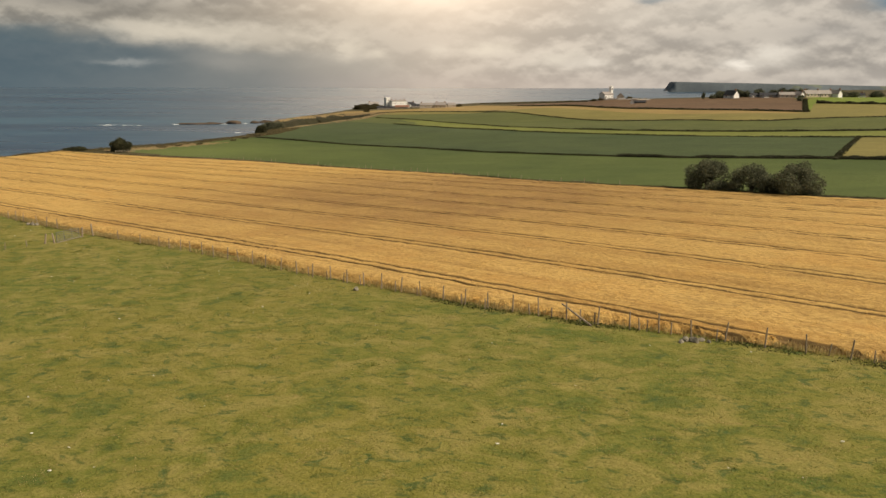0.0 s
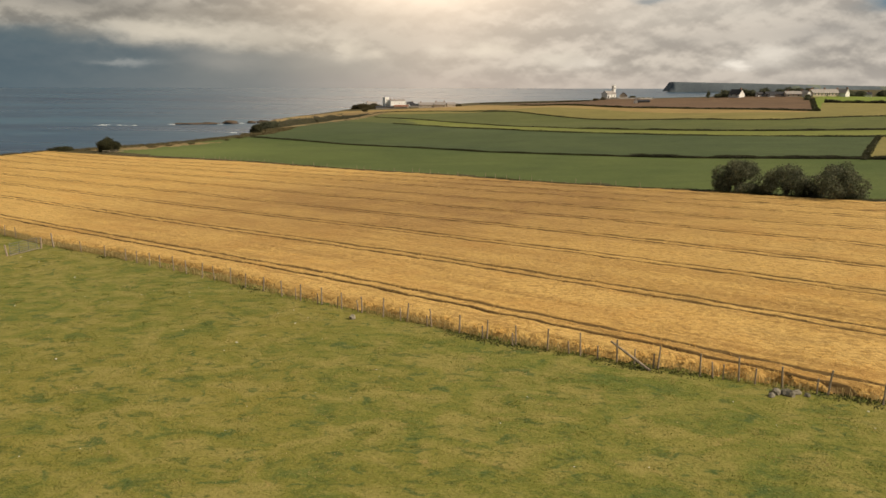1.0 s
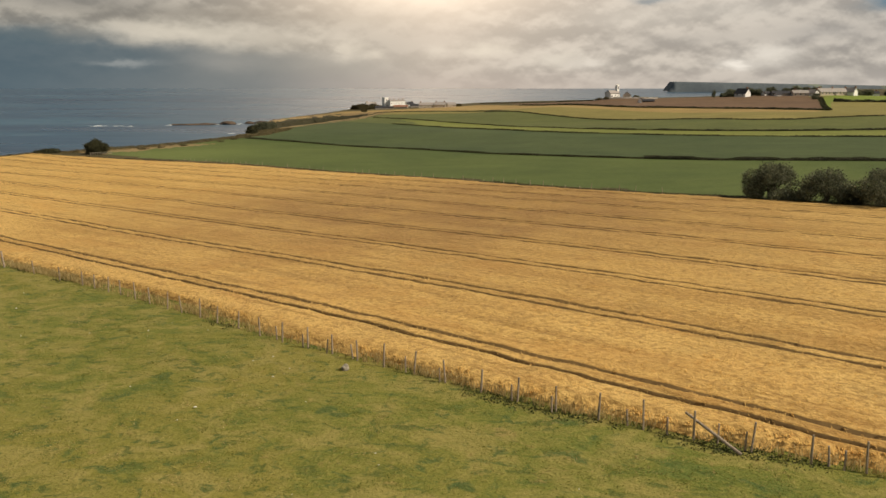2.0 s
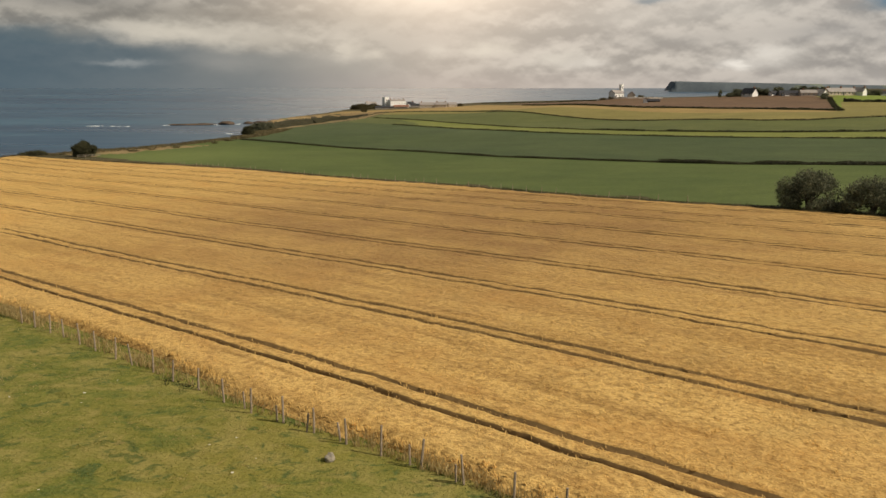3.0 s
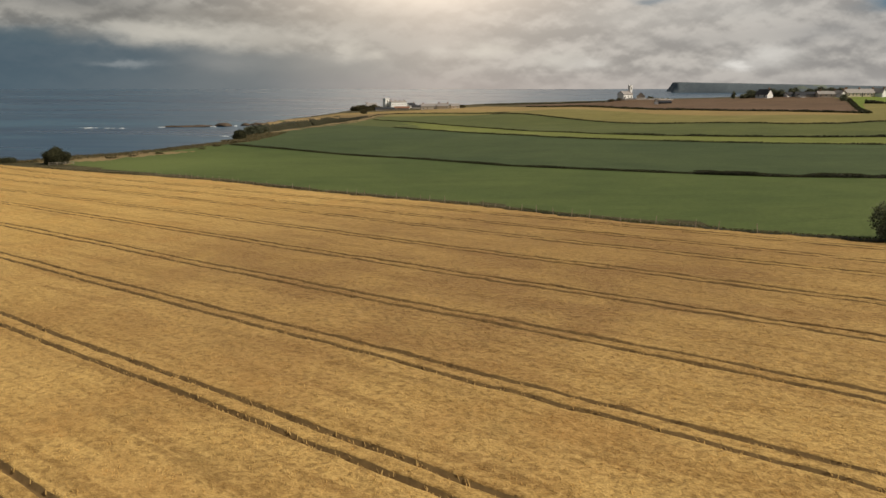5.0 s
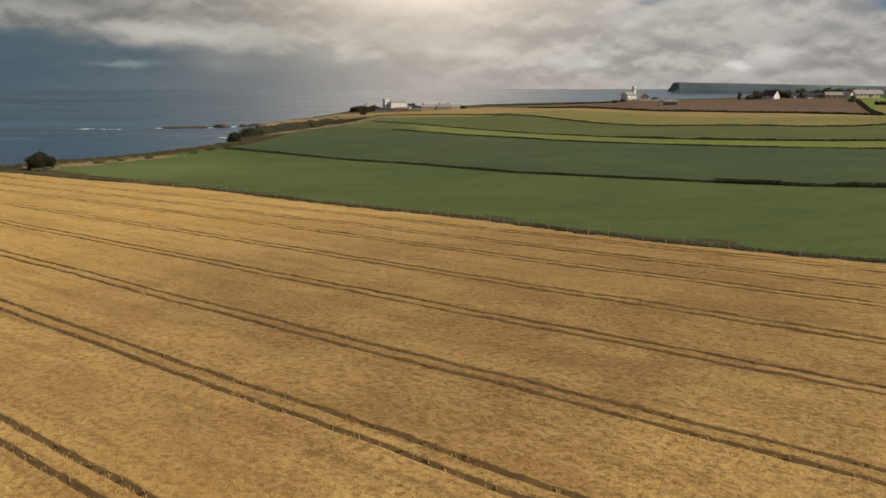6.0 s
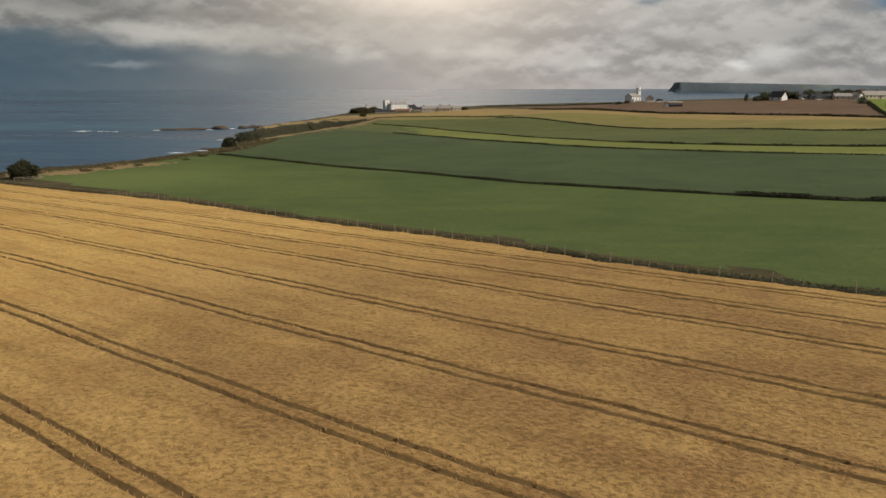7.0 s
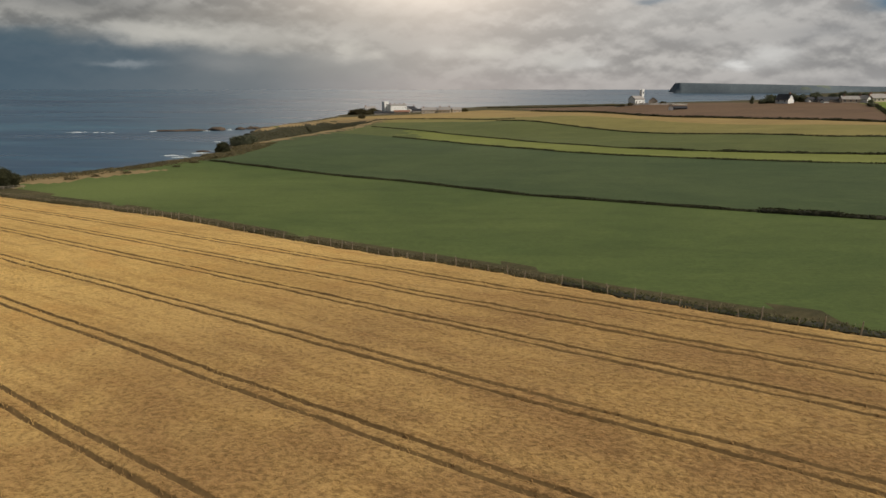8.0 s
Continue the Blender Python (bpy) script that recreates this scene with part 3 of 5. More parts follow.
fence_y = line([(-4500, 2000), (-200, 212), (-110, 143), (-65.3, 106.8), (-45.3, 89.5), (-32, 79.5), (-26, 74.65), (-11.7, 62.72), (-4, 57.1), (3.4, 51.5), (12.9, 46.2), (25, 39.9), (60, 21), (150, -30), (400, -120), (4500, -200)])
f1_y = line([(-4500, 2100), (-200, 315), (-111, 261), (-90, 246), (-73, 233.5), (-55, 219), (-42, 207), (-27, 193), (-12, 180), (0, 170), (13, 156), (24, 146.5), (42, 133), (57, 120), (68, 112), (90, 95), (150, 50), (400, -40), (4500, -100)])
f2_y = line([(-4500, 2200), (-400, 600), (-80, 333), (-66, 319), (-41, 298), (-17, 276), (0, 254), (12, 240), (28, 227), (48, 209), (62, 198), (92, 184), (104, 177), (150, 150), (250, 110), (400, 60), (4500, 0)])
f3_y = line([(-4500, 2300), (-400, 900), (-54, 503), (-3, 423), (19, 370), (36, 338), (50, 322), (71, 308), (92, 296), (112, 285), (140, 263), (200, 225), (400, 150), (4500, 100)])
f4_y = line([(-4500, 2400), (-400, 980), (-56, 600), (-3, 477), (24, 433), (43, 383), (57, 351), (75, 334), (97, 321), (122, 308), (167, 288), (250, 260), (400, 220), (4500, 200)])
f5_y = line([(-4500, 2500), (-400, 1060), (-72, 655), (0, 610), (33, 555), (60, 494), (86, 444), (110, 402), (135, 361), (150, 352), (173, 355), (208, 361), (300, 370), (400, 380), (4500, 300)])
f5b_y = line([(-4500, 2600), (-400, 1150), (-115, 705), (-72, 680), (-1, 655), (35, 640), (75, 560), (111, 482), (140, 440), (169, 402), (205, 385), (300, 400), (400, 410), (4500, 400)])
f6_y = line([(-4500, 2700), (-400, 1250), (-100, 835), (-40, 830), (42, 905), (60, 850), (80, 745), (100, 572), (109, 528), (120, 503), (145, 480), (174, 456), (192, 407), (249, 521), (281, 492), (400, 470), (4500, 500)])
f7_y = line([(-4500, 2800), (-400, 1350), (-100, 1000), (0, 1000), (60, 990), (100, 880), (150, 800), (200, 790), (241, 775), (300, 690), (400, 660), (4500, 700)])
far_y = line([(-4500, 4800), (4500, 4800)])
near_y = line([(-4500, -3500), (4500, -3500)])

# ---- ground: one sheet, from strip to strip ----
xs = np.unique(np.concatenate([np.linspace(-4400, -420, 14), np.arange(-420, -180, 10.0), np.arange(-180, 262, 2.0), np.arange(262, 700, 12.0), np.linspace(700, 4400, 16)]))
strips = [(near_y, fence_y, 70, 3.0), (fence_y, f1_y, 46, 1), (f1_y, f2_y, 34, 1), (f2_y, f3_y, 50, 1), (f3_y, f4_y, 14, 1), (f4_y, f5_y, 36, 1),
          (f5_y, f5b_y, 20, 1), (f5b_y, f6_y, 40, 1), (f6_y, f7_y, 50, 1), (f7_y, far_y, 50, 2.6)]
names = ["pasture", "soil", "meadow", "dark_crop", "strip", "mid_green", "olive", "yellow", "brown", "heath", "cliff", "dry", "lime", "scrub"]
cols, kinds = [], []
for i, (lo, hi, n, power) in enumerate(strips):
    s = np.linspace(0, 1, n + 1)
    s = 1 - (1 - s) ** power if i == 0 else s ** power
    part_y = lo(xs)[:, None] + (hi(xs) - lo(xs))[:, None] * s[None, :]
    cols.append(part_y if i == 0 else part_y[:, 1:])
    kinds += [i] * n
Y = np.concatenate(cols, 1)
X = np.repeat(xs[:, None], Y.shape[1], 1)
Z = ground_z(X, Y)
nu, nv = X.shape
F = grid_faces(nu, nv)
V = np.stack([X, Y, Z], -1).reshape(-1, 3)
mid = V[F].mean(1)
fi = np.tile(np.array(kinds), nu - 1)
mx, my = mid[:, 0], mid[:, 1]
index = np.choose(fi, [0, 1, 2, 3, 4, 5, 6, 7, 8, 9])
index = np.where((fi == 8) & (mx < 78), 9, index)
index = np.where((fi == 8) & (mx > np.interp(my, [407, 533, 615, 700], [192, 247, 285, 310])), 12, index)
index = np.where((fi == 7) & (mx > 185 + 12 * wobble(mx, my, 20.0, 1.0)), 6, index)
index = np.where((fi == 3) & (mx > np.interp(my, [183, 262], [96, 143])), 6, index)
index = np.where((fi == 1) & (my - fence_y(mx) < 2.6), np.where(wobble(mx, my, 1.9, 2.0) > 0.6, 9, 0), index)
shore = seaward(mx, my) + 2.5 * wobble(mx, my, 11.0, 1.0)
index = np.where((shore > -12) & (fi > 1), 9, index)
index = np.where((shore > -24 + 4 * wobble(mx, my, 6.0, 5.0)) & (shore < -9) & (my > 272) & (my < 312) & (fi == 2), 11, index)
index = np.where((fi == 2) & (my - f1_y(mx) < 5.5 + 2.0 * wobble(mx, my, 7.0, 3.0) + np.clip((-60 - mx) * 0.12, 0, 6)) & (mx < 30), 9, index)
rim = hollow(mx, my)
index = np.where((fi == 4) & (mx < -22 + 10 * wobble(mx, my, 12.0, 2.0)), 5, index)
index = np.where((rim > 1e-5) & (fi > 2) & (wobble(mx, my, 12.0, 3.0) > -0.25), np.where(wobble(mx, my, 4.0, 6.0) > 0.1, 11, 9), index)
index = np.where((rim > 1e-3) & (fi > 1) & (wobble(mx, my, 9.0, 3.0) > -0.6), 11, index)
steep = Z.reshape(-1)[F]
index = np.where((steep.max(1) - steep.min(1) > 1.6) & (np.abs(mx) < 500), 10, index)
index = np.where((hollow(mx, my) > 0.16) & (fi > 1), 13, index)
ground = new("ground", fast_mesh("ground", V, F, [M[n] for n in names], index, True))
tagged(ground, "rolling coastal farmland of pasture, crop fields and cliff edge", "ground", "", "structure")

# ---- sea ----
r = np.concatenate([np.linspace(0, 2400, 60), np.linspace(2450, 4960, 40)])
a = np.linspace(0, math.tau, 145)
R, A_ = np.meshgrid(r, a, indexing="ij")
lift = np.clip((R - 2400) / 2560, 0, 1) * 38.5
SV = np.stack([R * np.sin(A_), R * np.cos(A_), SEA + lift], -1).reshape(-1, 3)
ahead = (A_ < 1.9) | (A_ > math.tau - 2.4)
SV[:, 2] = np.where(ahead.ravel() & True, SV[:, 2], SEA)
sea = new("sea", fast_mesh("sea", SV, grid_faces(len(r), len(a)), [M["sea"]], None, True))
tagged(sea, "grey-blue open sea with low swell reaching the horizon", "sea", "", "structure")

# ---- barley crop ----
CA, SA = math.cos(radians(TRAM_ANGLE)), math.sin(radians(TRAM_ANGLE))
TRAMS = [46.65, 57.25, 67.75, 77.6, 88.7, 99.0, 109.6, 116.6, 123.7]     # distance of each wheel-track pair across the field
GAUGE, RUT = 1.3, 0.18


def across(x, y):
    return -SA * x + CA * y


def weave(u):
    """How the drill lines wander sideways along the field."""
    return 0.10 * np.sin(u / 11.0) + 0.05 * np.sin(u / 3.7 + 1.0) + 0.02 * np.sin(u / 1.3)


def rut_distance(x, y):
    v = across(x, y) - weave(CA * x + SA * y)
    best = np.full(np.shape(v), 99.0)
    for c in TRAMS:
        for s in (-GAUGE / 2, GAUGE / 2):
            best = np.minimum(best, np.abs(v - c - s))
    return best


def in_barley(x, y, inset=0.0):
    low = fence_y(x) + np.interp(x, [-24, -20.5, -15.5, 0, 10], [2.2, 2.7, 1.45, 1.15, 0.9]) + 0.35 * wobble(x, y, 2.3, 5.0) + 0.15 * wobble(x, y, 0.7, 2.0) + inset
    high = f1_y(x) - 2.9 - 0.3 * wobble(x, y, 3.0, 4.0) - inset
    return (y > low) & (y < high) & (seaward(x, y) < -9 - inset) & (x < 135)


def barley_top(x, y):
    h = 0.48 + 0.05 * wobble(x, y, 1.7, 1.0) + 0.05 * wobble(x, y, 0.6, 2.0) + 0.04 * wobble(x, y, 9.0, 2.5)
    dip = np.exp(-(rut_distance(x, y) / RUT) ** 4)
    return h * (1 - 0.64 * dip)


vs = [np.arange(28.0, 150.0, 0.55)]
for c in TRAMS:
    for s in (-GAUGE / 2, GAUGE / 2):
        vs.append(c + s + np.array([-0.42, -0.32, -0.22, -0.1, 0.1, 0.22, 0.32, 0.42]))
vs = np.unique(np.round(np.concatenate(vs), 3))
us = np.arange(-290.0, 150.0, 0.6)
U, W = np.meshgrid(us, vs, indexing="ij")
WW = W + weave(U)
BX, BY = U * CA - WW * SA, U * SA + WW * CA
keep = in_barley(BX, BY)
BZ = ground_z(BX, BY) + np.where(keep, barley_top(BX, BY), 0.02)
F = grid_faces(*BX.shape)
F = F[keep.ravel()[F].any(1)]
used, inv = np.unique(F, return_inverse=True)
V = np.stack([BX, BY, BZ], -1).reshape(-1, 3)[used]
F = inv.reshape(F.shape)
rutted = rut_distance(V[:, 0], V[:, 1])[F].max(1) < 0.24
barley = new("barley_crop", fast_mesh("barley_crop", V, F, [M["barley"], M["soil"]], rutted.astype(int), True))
tagged(barley, "ripe golden barley crop with dark wheel ruts", "barley", "", "stuff")


def nearest_view(x, y):
    """About how near the flight ever sees a spot, in metres."""
    return np.maximum(np.maximum(31.0, y - 79.0), np.abs(x + 4) * 1.73)


def sow(x0, x1, y0, y1, density, power=1.6):
    n = int((x1 - x0) * (y1 - y0) * density)
    x, y = rng.uniform(x0, x1, n), rng.uniform(y0, y1, n)
    k = rng.uniform(0, 1, n) < (34 / np.maximum(34, nearest_view(x, y))) ** power
    return x[k], y[k]


def grown(vf_list):
    vs_, fs_, at = [], [], 0
    for v, f in vf_list:
        vs_.append(v)
        fs_.append(f + at)
        at += len(v)
    return np.concatenate(vs_), np.concatenate(fs_)


def ears(points, width, height, blades, spread):
    """Nodding ears, bent over together by the sea wind but each a little its own way."""
    p = np.repeat(np.asarray(points, float), blades, 0)
    n = len(p)
    p = p + np.stack([rng.normal(0, spread, n), rng.normal(0, spread, n), np.zeros(n)], 1)
    a = radians(132) + rng.normal(0, 0.55, n)
    h, w = height * rng.uniform(0.5, 1.3, n), width * rng.uniform(0.6, 1.4, n)
    side = np.stack([-np.sin(a), np.cos(a), rng.normal(0, 0.25, n)], 1) * w[:, None] / 2
    lean = np.stack([np.cos(a), np.sin(a), np.zeros(n)], 1) * (h * rng.uniform(0.5, 1.3, n))[:, None]
    up = np.array([0, 0, 1.0]) * h[:, None]
    v = np.stack([p - side, p + side, p + up * 0.8 + lean * 0.6 + side, p + up + lean - side * 0.6], 1).reshape(-1, 3)
    return v, np.arange(n)[:, None] * 4 + np.array([0, 1, 2, 3])


x, y = sow(-140, 112, 22, 262, 52, 1.3)
k = (rng.uniform(-0.9, 0.9, len(x)) < wobble(x, y, 0.34, 3.0) + 0.8 * wobble(x, y, 1.3, 1.0)) & in_barley(x, y, -0.15) & (rut_distance(x, y) > 0.17 + rng.uniform(0, 0.12, len(x)))
x, y = x[k], y[k]
size = np.sqrt(nearest_view(x, y) / 34)
pts = np.stack([x, y, ground_z(x, y) + barley_top(x, y) - 0.08], 1)
groups = []
for lo, hi in ((0, 1.15), (1.15, 1.6), (1.6, 9)):
    k = (size >= lo) & (size < hi)
    s = (1.0, 1.2, 1.7)[(0, 1.15, 1.6).index(lo)]
    groups.append(ears(pts[k] - np.array([0, 0, 0.05]), 0.036 * s, 0.16, 2, 0.10 * s))
v, f = grown(groups)
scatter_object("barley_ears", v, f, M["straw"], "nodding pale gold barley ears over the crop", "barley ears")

# ---- pasture ----
x, y = sow(-78, 40, 16, 112, 34)
k = (y < fence_y(x) + 0.4)
x, y = x[k], y[k]
clump = wobble(x, y, 2.1, 6.0) + 0.7 * wobble(x, y, 0.9, 8.0)
k = rng.uniform(-1.8, 0.9, len(x)) < clump
pts = np.stack([x[k], y[k], ground_z(x[k], y[k]) - 0.01], 1)
v, f = tufts(pts, 0.034, 0.05, 2.4, 2, 0.10)
scatter_object("pasture_grass", v, f, M["grass"], "short grazed grass in loose tufts", "grass")

def clumps(n, seed, blades, radius, height, width):
    g = np.random.default_rng(seed)
    x, y = g.uniform(-70, 36, n * 3), g.uniform(20, 105, n * 3)
    k = (y < fence_y(x) - 0.3) & (g.uniform(-1.2, 1.2, n * 3) < wobble(x, y, 4.0, seed * 0.7))
    x, y = x[k][:n], y[k][:n]
    s = g.uniform(0.5, 1.3, len(x))
    bx, by = np.repeat(x, blades), np.repeat(y, blades)
    spread = np.repeat(s, blades) * radius
    bx = bx + g.normal(0, 1, len(bx)) * spread * 1.3
    by = by + g.normal(0, 1, len(by)) * spread
    pts = np.stack([bx, by, ground_z(bx, by) - 0.01], 1)
    return tufts(pts, width, height, 2.2, 1, 0.02)


v, f = clumps(620, 3, 60, 0.30, 0.055, 0.035)
scatter_object("green_tussocks", v, f, M["tussock"], "darker green grass tussocks in the pasture", "grass")
v, f = clumps(700, 5, 44, 0.30, 0.05, 0.032)
scatter_object("dry_tussocks", v, f, M["rank"], "dry straw-coloured grass tussocks in the pasture", "grass")

# pale flower heads in the sward
bm = bmesh.new()
fr = random.Random(4)
for i in range(230):
    px_, py_ = fr.uniform(-60, 30), fr.uniform(20, 95)
    if py_ > float(fence_y(px_)) - 1.5:
        continue
    s = fr.choice((0.02, 0.025, 0.025, 0.03, 0.035, 0.045, 0.06))
    r = bmesh.ops.create_icosphere(bm, subdivisions=1, radius=s)
    bmesh.ops.scale(bm, vec=(1.0 + fr.random(), 1.0, 0.6), verts=r["verts"])
    bmesh.ops.translate(bm, vec=(px_, py_, gz(px_, py_) + 0.1), verts=r["verts"])
tagged(part("white_flowers", bm, M["petal"]), "scattered white flower heads in the pasture", "flowers", "", "stuff")


def along(fn, x0, x1, n, w0, w1):
    x = rng.uniform(x0, x1, n)
    return x, fn(x) + rng.uniform(w0, w1, n)


# rank dry grass and dark weeds along the near fence
x, y = along(fence_y, -90, 45, 14000, 0.1, 1.7)
k = (rng.uniform(-0.9, 1.1, len(x)) < wobble(x, y, 3.0, 1.5) + np.interp(x, [-45, -30, -24, -14, -10], [0.5, 0.1, -0.4, -0.1, 0.15])) & ~in_barley(x, y, 0.2)
pts = np.stack([x[k], y[k], ground_z(x[k], y[k])], 1)
v, f = tufts(pts, 0.038, 0.36, 0.4, 3, 0.08)
scatter_object("rank_grass", v, f, M["rank"], "tall dry brown grass along the pasture fence", "tall grass")
# real weeds, plus dark tufts standing in for the shaded strip under the fence
x, y = along(fence_y, -90, 45, 14000, -1.0, 0.5)
k = rng.uniform(-0.4, 1.3, len(x)) < wobble(x, y, 2.6, 0.4) + np.where(x > -4, 0.2, -0.5) + np.where(x > 16, 0.3, 0) - np.clip(fence_y(x) - y, 0, 1) * 0.5
pts = np.stack([x[k], y[k], ground_z(x[k], y[k])], 1)
v, f = tufts(pts, 0.08, 0.075, 1.5, 3, 0.12)
scatter_object("fence_weeds_shade", v, f, M["weeds"], "dark nettles, weeds and painted shade strip at the foot of the fence", "weeds")


# ---- hedges and banks ----
def hedge(name, fn, x0, x1, width, height, leaf, per_metre, label, mat="hedge", core="hedge_core", gaps=0.0, shift=0.0, seed=1.0, category="hedge"):
    xs_ = [x0]
    while xs_[-1] < x1:
        slope = (float(fn(xs_[-1] + 1)) - float(fn(xs_[-1])))
        xs_.append(xs_[-1] + 0.8 * max(1.0, leaf * 2.2) / math.hypot(1, slope))
    x = np.array(xs_)
    y = fn(x) + shift
    tx, ty = np.gradient(x), np.gradient(y)
    ln = np.hypot(tx, ty)
    nx_, ny_ = -ty / ln, tx / ln
    hh = height * (0.75 + 0.35 * wobble(x, y, 5.0, seed) + 0.2 * wobble(x, y, 1.6, seed + 1))
    hh = np.where(wobble(x, y, 14.0, seed + 3) < -1 + gaps * 2, hh * 0.25, hh)
    hh = np.maximum(hh, 0.12)
    ring = np.linspace(0, math.pi, 8)
    PX = x[:, None] + nx_[:, None] * np.cos(ring)[None] * width / 2 * (1 + 0.2 * wobble(x, y, 2.2, seed + 5))[:, None]
    PY = y[:, None] + ny_[:, None] * np.cos(ring)[None] * width / 2 * (1 + 0.2 * wobble(x, y, 2.2, seed + 5))[:, None]
    PZ = ground_z(PX, PY) - 0.05 + (np.sin(ring)[None] ** 0.6) * (hh[:, None] * 0.85)
    V1 = np.stack([PX, PY, PZ], -1).reshape(-1, 3) + rng.normal(0, 0.05 * height, (PX.size, 3))
    F1 = grid_faces(*PX.shape)
    n = int(per_metre * ln.sum())
    i = rng.integers(0, len(x), n)
    a = rng.uniform(0.1, math.pi - 0.1, n)
    lx = x[i] + nx_[i] * np.cos(a) * width / 2 + rng.normal(0, 0.3, n)
    ly = y[i] + ny_[i] * np.cos(a) * width / 2 + rng.normal(0, 0.3, n)
    lz = ground_z(lx, ly) + np.sin(a) ** 0.6 * hh[i] * 0.85 - leaf * 0.4
    V2, F2 = tufts(np.stack([lx, ly, lz], 1), leaf, leaf * 1.3, 1.0, 2, leaf * 0.3)
    V_, F_ = np.concatenate([V1, V2]), np.concatenate([F1, F2 + len(V1)])
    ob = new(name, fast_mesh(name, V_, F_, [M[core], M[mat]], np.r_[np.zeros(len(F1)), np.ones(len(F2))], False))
    return tagged(ob, label, category, "", "stuff")


hedge("field_bank", f1_y, -118, 8, 1.4, 0.40, 0.12, 24, "low overgrown bank of brown weeds and dry grass", "gorse", "heath", seed=1.0, shift=0.2, category="bank")
# dark core here puts the bank's shaded near face into the colour
hedge("field_bank", f1_y, 8, 125, 1.6, 0.58, 0.12, 24, "dark overgrown bank of weeds along the barley edge", "weeds", "hedge_core", seed=2.0, shift=0.0, category="bank")
x, y = along(f1_y, -120, 125, 34000, -0.2, 6.5)
off = y - f1_y(x)
k = rng.uniform(-1.2, 1.0, len(x)) < wobble(x, y, 2.5, 2.2) - np.clip(off - np.interp(x, [-70, -20, 10], [4.5, 2.6, 1.5]), 0, 9) * 0.8
x, y, off = x[k], y[k], off[k]
pts = np.stack([x, y, ground_z(x, y) + np.clip(1.0 - off, 0, 1) * np.interp(x, [-20, 20], [0.1, 0.32])], 1)
v, f = tufts(pts, 0.07, 0.19, 1.1, 3, 0.14)
scatter_object("bank_grass", v, f, M["bank"], "dry grey-brown grass topping the field bank", "tall grass")
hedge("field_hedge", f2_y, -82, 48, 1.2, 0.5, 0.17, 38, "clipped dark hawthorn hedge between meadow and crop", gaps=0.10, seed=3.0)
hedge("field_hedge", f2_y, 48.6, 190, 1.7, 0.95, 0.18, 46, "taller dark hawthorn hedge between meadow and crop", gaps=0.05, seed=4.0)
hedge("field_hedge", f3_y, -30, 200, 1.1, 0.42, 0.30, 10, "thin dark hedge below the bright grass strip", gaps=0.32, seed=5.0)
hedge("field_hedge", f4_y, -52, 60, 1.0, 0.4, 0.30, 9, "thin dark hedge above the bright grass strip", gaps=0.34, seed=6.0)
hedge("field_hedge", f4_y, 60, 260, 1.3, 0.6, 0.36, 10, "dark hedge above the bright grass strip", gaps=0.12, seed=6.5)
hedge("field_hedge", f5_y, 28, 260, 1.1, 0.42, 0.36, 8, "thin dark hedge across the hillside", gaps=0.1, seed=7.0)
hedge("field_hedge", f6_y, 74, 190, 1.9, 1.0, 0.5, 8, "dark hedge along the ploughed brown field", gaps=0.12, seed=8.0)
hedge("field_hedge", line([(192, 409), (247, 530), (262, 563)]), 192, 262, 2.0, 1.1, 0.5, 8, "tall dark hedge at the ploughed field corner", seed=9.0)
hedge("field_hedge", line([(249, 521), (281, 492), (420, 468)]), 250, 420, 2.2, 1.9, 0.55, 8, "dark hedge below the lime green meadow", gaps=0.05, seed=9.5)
hedge("field_hedge", line([(94, 180), (120, 224), (143, 262)]), 94, 143, 0.9, 0.6, 0.22, 16, "dark hedge between crop and olive field", gaps=0.05, seed=10.0)
hedge("ridge_hedge", line([(46, 985), (82, 960), (115, 905), (140, 830), (160, 780)]), 46, 160, 2.4, 1.0, 0.6, 6, "low dark scrub along the skyline", gaps=0.2, seed=11.0)
hedge("ridge_hedge", line([(-72, 690), (-40, 678), (5, 640), (40, 585)]), -72, 40, 1.3, 0.55, 0.4, 7, "thin dark hedge on the headland slope", gaps=0.25, seed=12.0)


x, y = rng.uniform(-165, -78, 60000), rng.uniform(245, 440, 60000)
sd_ = seaward(x, y)
k = (sd_ > -15) & (sd_ < 2) & (rng.uniform(-1.2, 1.0, len(x)) < wobble(x, y, 5.0, 7.0))
pts = np.stack([x[k], y[k], ground_z(x[k], y[k])], 1)
v, f = tufts(pts, 0.22, 0.28, 1.2, 2, 0.3)
scatter_object("cliff_grass", v, f, M["headgrass"], "rough brown grass and low scrub on the cliff edge", "tall grass")


x, y = rng.uniform(-185, -60, 50000), rng.uniform(420, 730, 50000)
k = (hollow(x, y) > 0.3) & (seaward(x, y) < 2)
pts = np.stack([x[k], y[k], ground_z(x[k], y[k]) - 0.1], 1)
v, f = tufts(pts, 0.6, 0.26, 1.3, 2, 0.4)
scatter_object("valley_gorse", v, f, M["gorse"], "dense dark gorse and bracken filling the hollow", "scrub")


# ---- fences ----
def post_mesh(h, r):
    bm = bmesh.new()
    tube(bm, (0, 0, -0.25), (0.01, 0.005, h * 0.55), r, r * 0.94, 6)
    tube(bm, (0.01, 0.005, h * 0.55), (0.0, 0.01, h), r * 0.94, r * 0.86, 6)
    bmesh.ops.remove_doubles(bm, verts=bm.verts, dist=0.002)
    me = bpy.data.meshes.new("post")
    bm.to_mesh(me)
    bm.free()
    me.materials.append(M["wood"])
    return me


